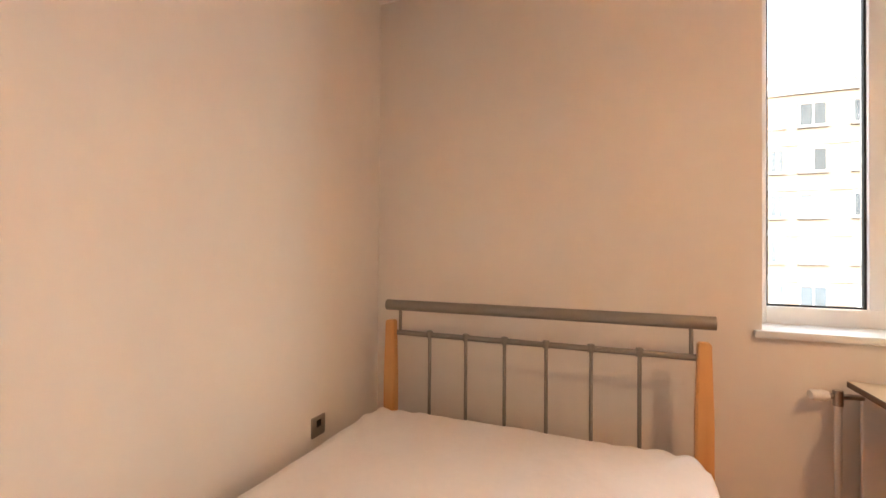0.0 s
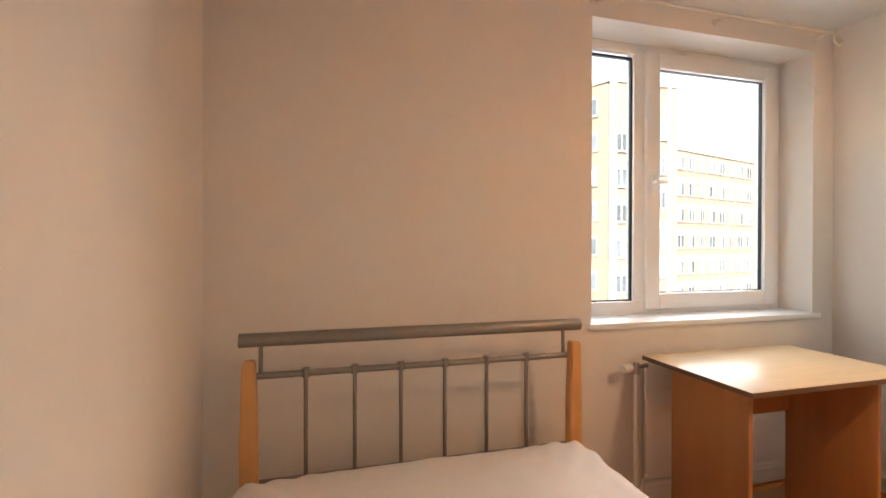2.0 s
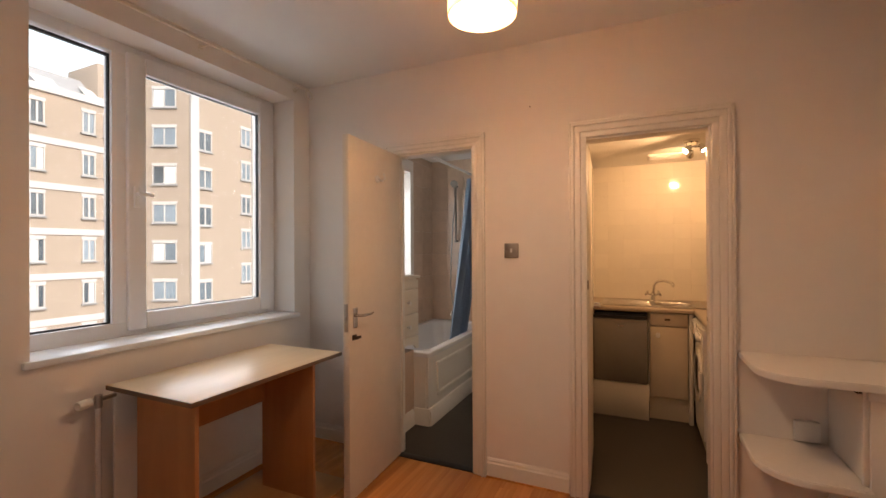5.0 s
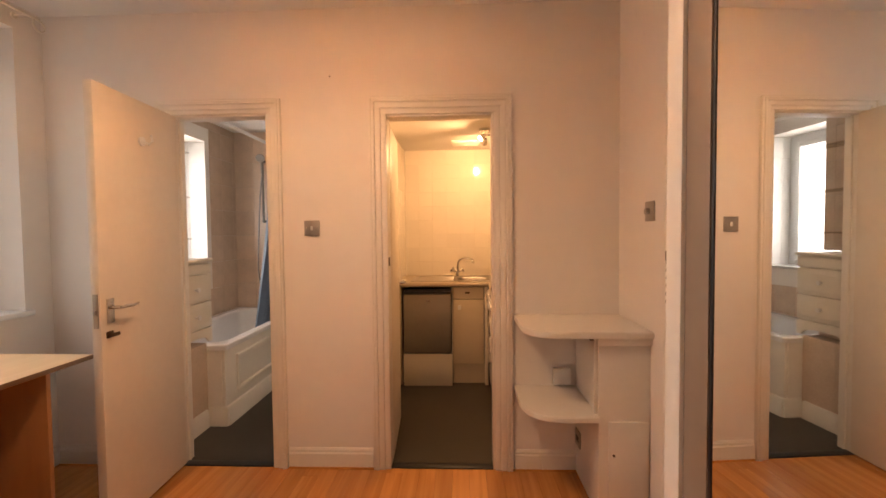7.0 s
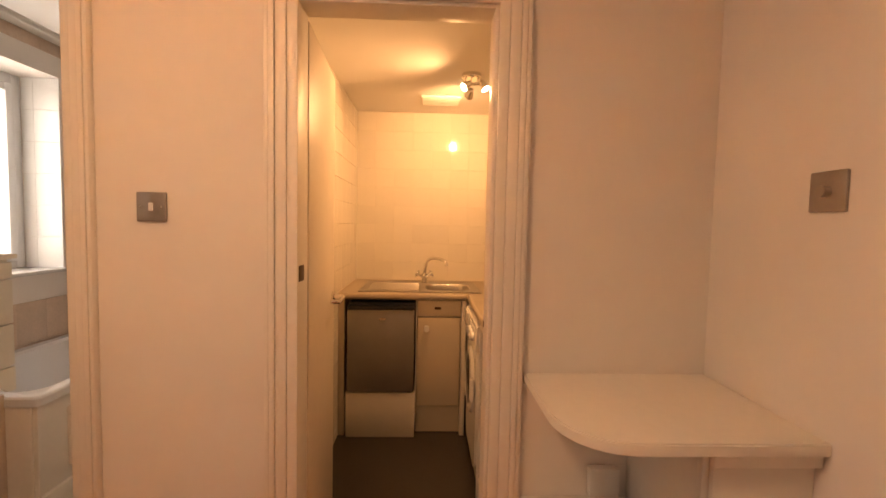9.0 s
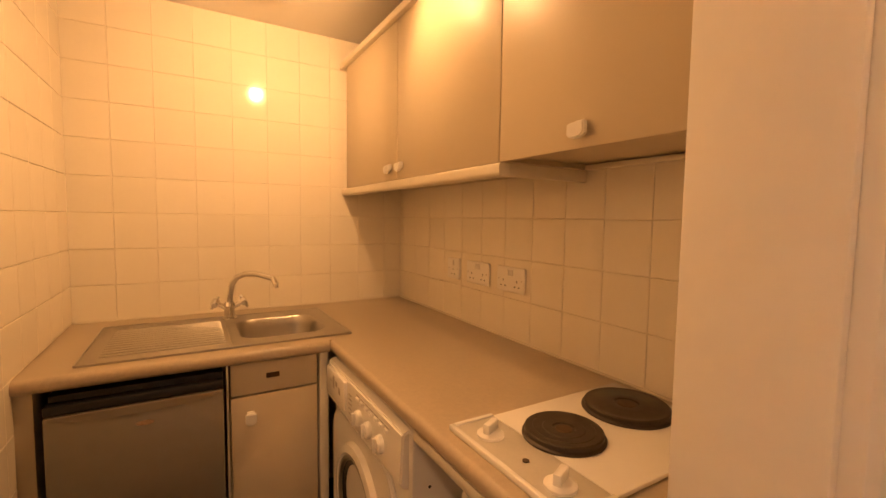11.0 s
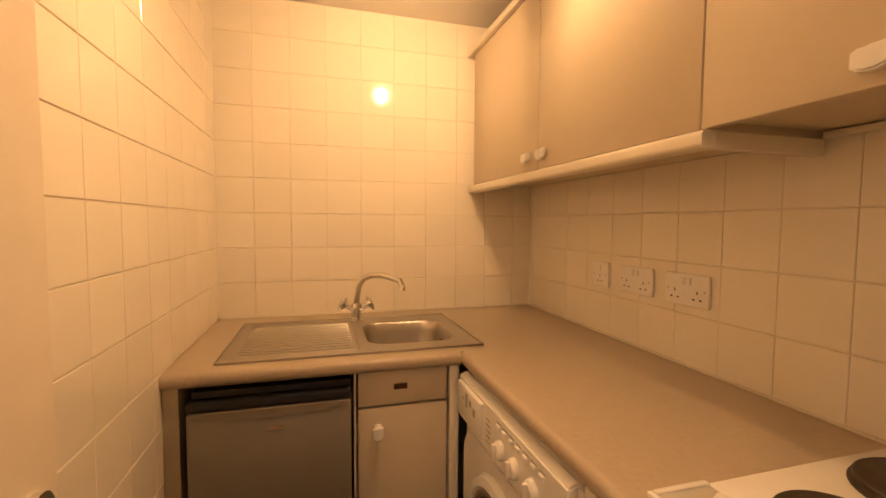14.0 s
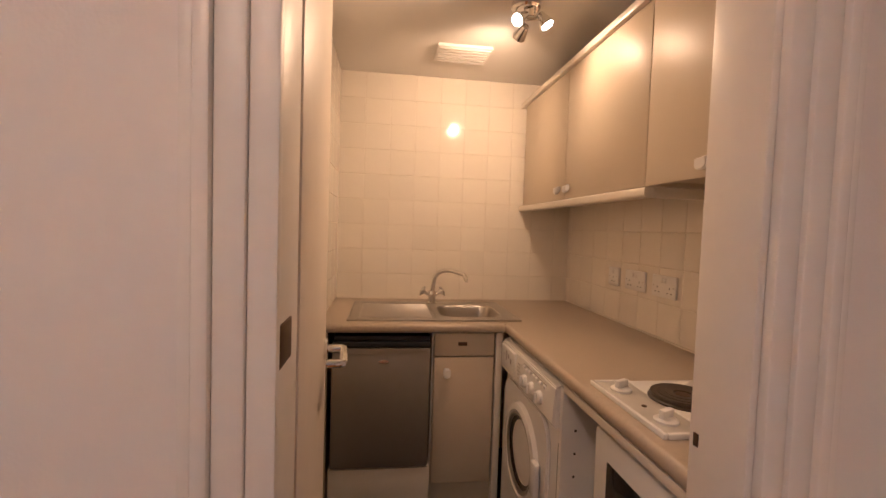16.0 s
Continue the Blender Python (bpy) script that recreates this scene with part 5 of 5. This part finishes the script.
bw = thing("window_2", (3.77, 2.24, BWIN[2]), "white plastic bathroom window", "window")
bw["kind"] = "structure"
part("window_frame", frame_rect(BWIN[0], BWIN[1], BWIN[2] + 0.005, BWIN[3], 2.23, 2.30, 0.06), UPVC, bw)
part("sash", frame_rect(BWIN[0] + 0.062, BWIN[1] - 0.062, BWIN[2] + 0.067, BWIN[3] - 0.062, 2.215, 2.27, 0.05), UPVC, bw)
FROST = mat("frosted_pane", (0.85, 0.88, 0.90), 0.25, vary=0.03)
ft = FROST.node_tree
ftl, fmx = ft.nodes.new("ShaderNodeBsdfTranslucent"), ft.nodes.new("ShaderNodeMixShader")
ftl.inputs[0].default_value = (0.85, 0.88, 0.90, 1)
fmx.inputs[0].default_value = 0.85
ft.links.new(ft.nodes["Principled BSDF"].outputs[0], fmx.inputs[1])
ft.links.new(ftl.outputs[0], fmx.inputs[2])
ft.links.new(fmx.outputs[0], ft.nodes["Material Output"].inputs[0])
part("pane", B(BWIN[0] + 0.11, BWIN[1] - 0.11, 2.24, 2.246, BWIN[2] + 0.115, BWIN[3] - 0.11), FROST, bw).visible_shadow = False
part("window_sill", B(BWIN[0] + 0.002, BWIN[1] - 0.002, YN - 0.02, 2.23, BWIN[2] + 0.0005, BWIN[2] + 0.022, 0.004), BTILE_W, bw, "white tiled sill")


# ---- outside: the block of flats across the street ----
def facade(parent, p, q, z0, z1, cols, h, bands, strips=(), thick=0.6):
    """One face of the block from p to q in plan; each window column is its share along the face, its width and its floor rows."""
    p, q = Vector((*p, 0)), Vector((*q, 0))
    d = (q - p).normalized()
    nrm = Vector((d.y, -d.x, 0))
    if nrm.dot(-p) < 0:
        nrm = -nrm
    L = (q - p).length

    def slab(u0, u1, a, b, out0, out1):
        bm = B(u0, u1, out0, out1, a, b)
        m = Matrix((( d.x, nrm.x, 0, p.x), (d.y, nrm.y, 0, p.y), (0, 0, 1, 0), (0, 0, 0, 1)))
        bmesh.ops.transform(bm, matrix=m, verts=bm.verts)
        bmesh.ops.recalc_face_normals(bm, faces=bm.faces)
        return bm

    part("wall", slab(0, L, z0, z1, -thick, 0), BRICK, parent)
    for b in bands:
        part("band", slab(0, L, b - 0.2, b + 0.2, 0, 0.06), RENDERED, parent, "white floor band")
    part("parapet", slab(-0.1, L + 0.1, z1, z1 + 0.45, -thick, 0.12), RENDERED, parent, "pale parapet")
    for strip in strips:
        part("pilaster", slab(strip[0] * L, strip[1] * L, z0, z1, 0.0, 0.14), RENDERED, parent, "white vertical strip")
    for c, ww, rows in cols:
        u = c * L
        for r in rows:
            wn_ = part("window", merge(slab(u - ww / 2, u + ww / 2, r - h / 2, r - h / 2 + 0.08, -0.02, 0.07), slab(u - ww / 2, u + ww / 2, r + h / 2 - 0.08, r + h / 2, -0.02, 0.07), slab(u - ww / 2, u - ww / 2 + 0.07, r - h / 2 + 0.1, r + h / 2 - 0.1, -0.02, 0.07), slab(u + ww / 2 - 0.07, u + ww / 2, r - h / 2 + 0.1, r + h / 2 - 0.1, -0.02, 0.07), slab(u - 0.05, u + 0.05, r - h / 2 + 0.1, r + h / 2 - 0.1, -0.02, 0.065), slab(u - ww / 2 - 0.06, u + ww / 2 + 0.06, r + h / 2, r + h / 2 + 0.16, 0.0, 0.05)), RENDERED, parent, "white framed window")
            part("pane", slab(u - ww / 2 + 0.09, u + ww / 2 - 0.09, r - h / 2 + 0.1, r + h / 2 - 0.1, 0.0, 0.02), FARGLASS, wn_)
            if random.random() < 0.45:
                s = random.choice((-1, 1))
                part("blind", slab(u + (0.04 if s > 0 else -ww / 2 + 0.1), u + (ww / 2 - 0.1 if s > 0 else -0.04), r - h / 2 + 0.1, r + h / 2 - 0.1, 0.018, 0.024), CURT_FAR, wn_)
            part("sill", slab(u - ww / 2 - 0.08, u + ww / 2 + 0.08, r - h / 2 - 0.10, r - h / 2, 0.0, 0.12), SLATE, wn_)


def storeys(top, n):
    return tuple(top - 2.8 * i for i in range(n))


GZ = -11.0
blk = thing("apartment_block", (20, 32, GZ), "buff brick block of flats with white bands", "building")
R1 = storeys(9.9, 7)
facade(blk, (3.0, 32.8), (19.5, 32.9), GZ, 11.2, ((0.12, 0.75, R1), (0.27, 1.4, R1), (0.40, 0.75, R1), (0.51, 1.4, R1), (0.648, 0.75, R1), (0.812, 0.75, R1), (0.907, 1.4, R1)), 1.45, storeys(8.25, 6), ((0.972, 1.0),))
facade(blk, (19.5, 32.9), (21.1, 29.6), GZ, 14.3, ((0.52, 1.7, storeys(12.55, 8)),), 1.4, ())
facade(blk, (21.1, 29.5), (26.8, 29.5), GZ, 14.3, ((0.20, 1.15, storeys(9.6, 7)), (0.85, 0.95, storeys(10.75, 7))), 1.45, (), ((0.0, 0.11), (0.955, 1.0)))
facade(blk, (26.8, 29.5), (29.6, 37.0), GZ, 14.3, (), 1.4, (), ((0.0, 0.09),))
part("upper_wall", prism([(21.5, 30.3), (26.3, 30.3), (28.9, 38.0), (19.9, 38.0), (19.9, 33.3)], "z", 9.0, 14.19), BRICK, blk)
part("roof", prism([(21.3, 30.2), (26.4, 30.2), (29.0, 38.0), (19.8, 38.0), (19.8, 33.5)], "z", 14.2, 14.5), SLATE, blk, "grey roof")
part("sloping_roof", prism([(33.4, 11.3), (36.4, 13.7), (40.0, 13.7), (40.0, 11.3)], "x", 3.0, 19.4), SLATE, blk, "grey sloping roof")
for i in range(5):
    xx = 6.0 + i * 2.7
    part("rooflight", prism([(34.0, 11.95), (34.9, 12.67), (34.9, 12.75), (34.0, 12.03)], "x", xx, xx + 1.2), RENDERED, blk)
part("stair_tower", B(17.6, 19.4, 34.2, 38.0, 11.2, 14.6, 0.05), BRICK, blk, "buff brick stair tower")
wing = thing("apartment_wing", (45, 42, GZ), "far wing of the buff brick flats", "building")
RW = storeys(10.35, 7)
facade(wing, (31.5, 36.9), (68, 46.1), GZ, 11.6, tuple((0.075 + 0.052 * i, (0.8, 1.25, 1.2)[i % 3], RW) for i in range(17)), 1.4, storeys(8.6, 6))
part("roof", B(34, 68, 47, 58, 11.6, 12.0), SLATE, wing)
part("roof_railing", merge(T([(32, 38.0, 12.9), (68, 47.0, 12.9)], 0.05, 8), T([(32, 38.0, 12.5), (68, 47.0, 12.5)], 0.04, 8)), SLATE, wing)
for i in range(14):
    part("railing_post", C((32.4 + i * 2.7, 38.1 + i * 0.675, 11.8), (32.4 + i * 2.7, 38.1 + i * 0.675, 12.9), 0.05, seg=8), SLATE, wing)
part("plant_room", B(33.6, 36.0, 40, 43, 11.6, 14.4), RENDERED, wing)
setting("ground", B(-400, 400, 2.6, 600, GZ - 0.3, GZ), ASPHALT, "asphalt street below the window", "ground")


# ---- floor planks and wall tiles ----
def mesh_piece(name, w, h, d, bev, material):
    """A piece w by h, d thick, bevelled on its face; origin in the middle of its back, facing +z."""
    bm = bmesh.new()
    lo = [bm.verts.new((sx * w / 2, sy * h / 2, 0)) for sx, sy in ((-1, -1), (1, -1), (1, 1), (-1, 1))]
    mid = [bm.verts.new((sx * w / 2, sy * h / 2, d - bev)) for sx, sy in ((-1, -1), (1, -1), (1, 1), (-1, 1))]
    hi = [bm.verts.new((sx * (w / 2 - bev), sy * (h / 2 - bev), d)) for sx, sy in ((-1, -1), (1, -1), (1, 1), (-1, 1))]
    bm.faces.new(hi)
    for a, b in ((lo, mid), (mid, hi)):
        for k in range(4):
            bm.faces.new((a[k], a[(k + 1) % 4], b[(k + 1) % 4], b[k]))
    me = bpy.data.meshes.new(name)
    bm.to_mesh(me)
    bm.free()
    me.materials.append(material)
    return me


PIECES = {}


def piece(name, parent, w, h, d, bev, material, m):
    key = (name, round(w, 4), round(h, 4), material.name)
    if key not in PIECES:
        PIECES[key] = mesh_piece(name, w, h, d, bev, material)
    ob = new(name, PIECES[key])
    ob.parent = parent
    ob.matrix_basis = m
    return ob


rng = random.Random(5)
pw, pl = 0.092, 1.19
yy = YS
while yy < YN - 0.01:
    w = min(pw, YN - yy)
    xx = XW - rng.random() * pl
    while xx < XE:
        a, b = max(xx, XW), min(xx + pl, XE + 0.015)
        if b - a > 0.02:
            piece("plank", floor, b - a - 0.0006, w - 0.0006, 0.012, 0.0008, PLANK, pose((a + b) / 2, yy + w / 2, -0.012))
        xx += pl
    yy += w


def tiled(parent, axis, at, side, us, zs, material, gap=0.0020, d=0.0032, skip=(), gap_u=0.0007):
    """Tiles between the joint lines us and zs on a wall across the axis; side is the way it faces."""
    rot = {("x", -1): Euler((radians(90), 0, radians(-90))), ("x", 1): Euler((radians(90), 0, radians(90))), ("y", 1): Euler((radians(90), 0, radians(180))), ("y", -1): Euler((radians(90), 0, 0))}[(axis, side)]
    for a, b in zip(us, us[1:]):
        for z0, z1 in zip(zs, zs[1:]):
            cu_, cz = (a + b) / 2, (z0 + z1) / 2
            if any(s[0] < cu_ < s[1] and s[2] < cz < s[3] for s in skip):
                continue
            loc = (at, cu_, cz) if axis == "x" else (cu_, at, cz)
            tilt = Euler((rot.x + rng.uniform(-0.0012, 0.0012), rot.y, rot.z + rng.uniform(-0.0012, 0.0012)))
            piece("tile", parent, b - a - gap_u, z1 - z0 - gap, d, 0.0015, material, Matrix.LocRotScale(loc, tilt, None))


def joints(lo, hi, start, pitch):
    out = {lo, hi}
    k = math.ceil((lo - start) / pitch + 0.08)
    while start + k * pitch < hi - 0.01:
        out.add(start + k * pitch)
        k += 1
    return sorted(out)


TP = 0.1405
zk = joints(0.904, HK, 0.904, 0.1395)
tiled(kitchen_sink_wall, "x", XK, -1, joints(YK0, YK1, YK1, TP), zk, TILE)
tiled(kitchen_right, "y", YK0, 1, joints(XP, XK, 3.232, TP), [z for z in zk if z < 1.60], TILE)
tiled(kitchen_left, "y", YK1, -1, joints(XP, XK, XK, TP), zk, TILE)
tiled(kitchen_left, "y", YK1, -1, joints(XP, 4.03, XK, TP), joints(0.0, 0.904, 0.904, 0.1395), TILE)
tiled(bath_far, "x", XB, -1, joints(YB0 + 0.05, YN, YN, 0.20), joints(0.0, HB, 0.575, 0.25), BTILE)
tiled(north, "y", YN, -1, joints(XP, XB, 2.90, 0.20), joints(0.0, HB, 0.575, 0.25), BTILE, skip=((BWIN[0] - 0.11, BWIN[1] + 0.08, BWIN[2] - 0.1, BWIN[3] + 0.1), (2.7, 3.2, 0, 1.15)))
tiled(bbox, "y", 1.72, -1, joints(XP, 3.38, 2.90, 0.20), joints(1.175, HB, 1.325, 0.25), BTILE)
tiled(north, "x", BWIN[1], -1, joints(YN, 2.225, YN, 0.16), joints(BWIN[2] + 0.02, BWIN[3], 1.0, 0.20), BTILE_W, d=0.006)
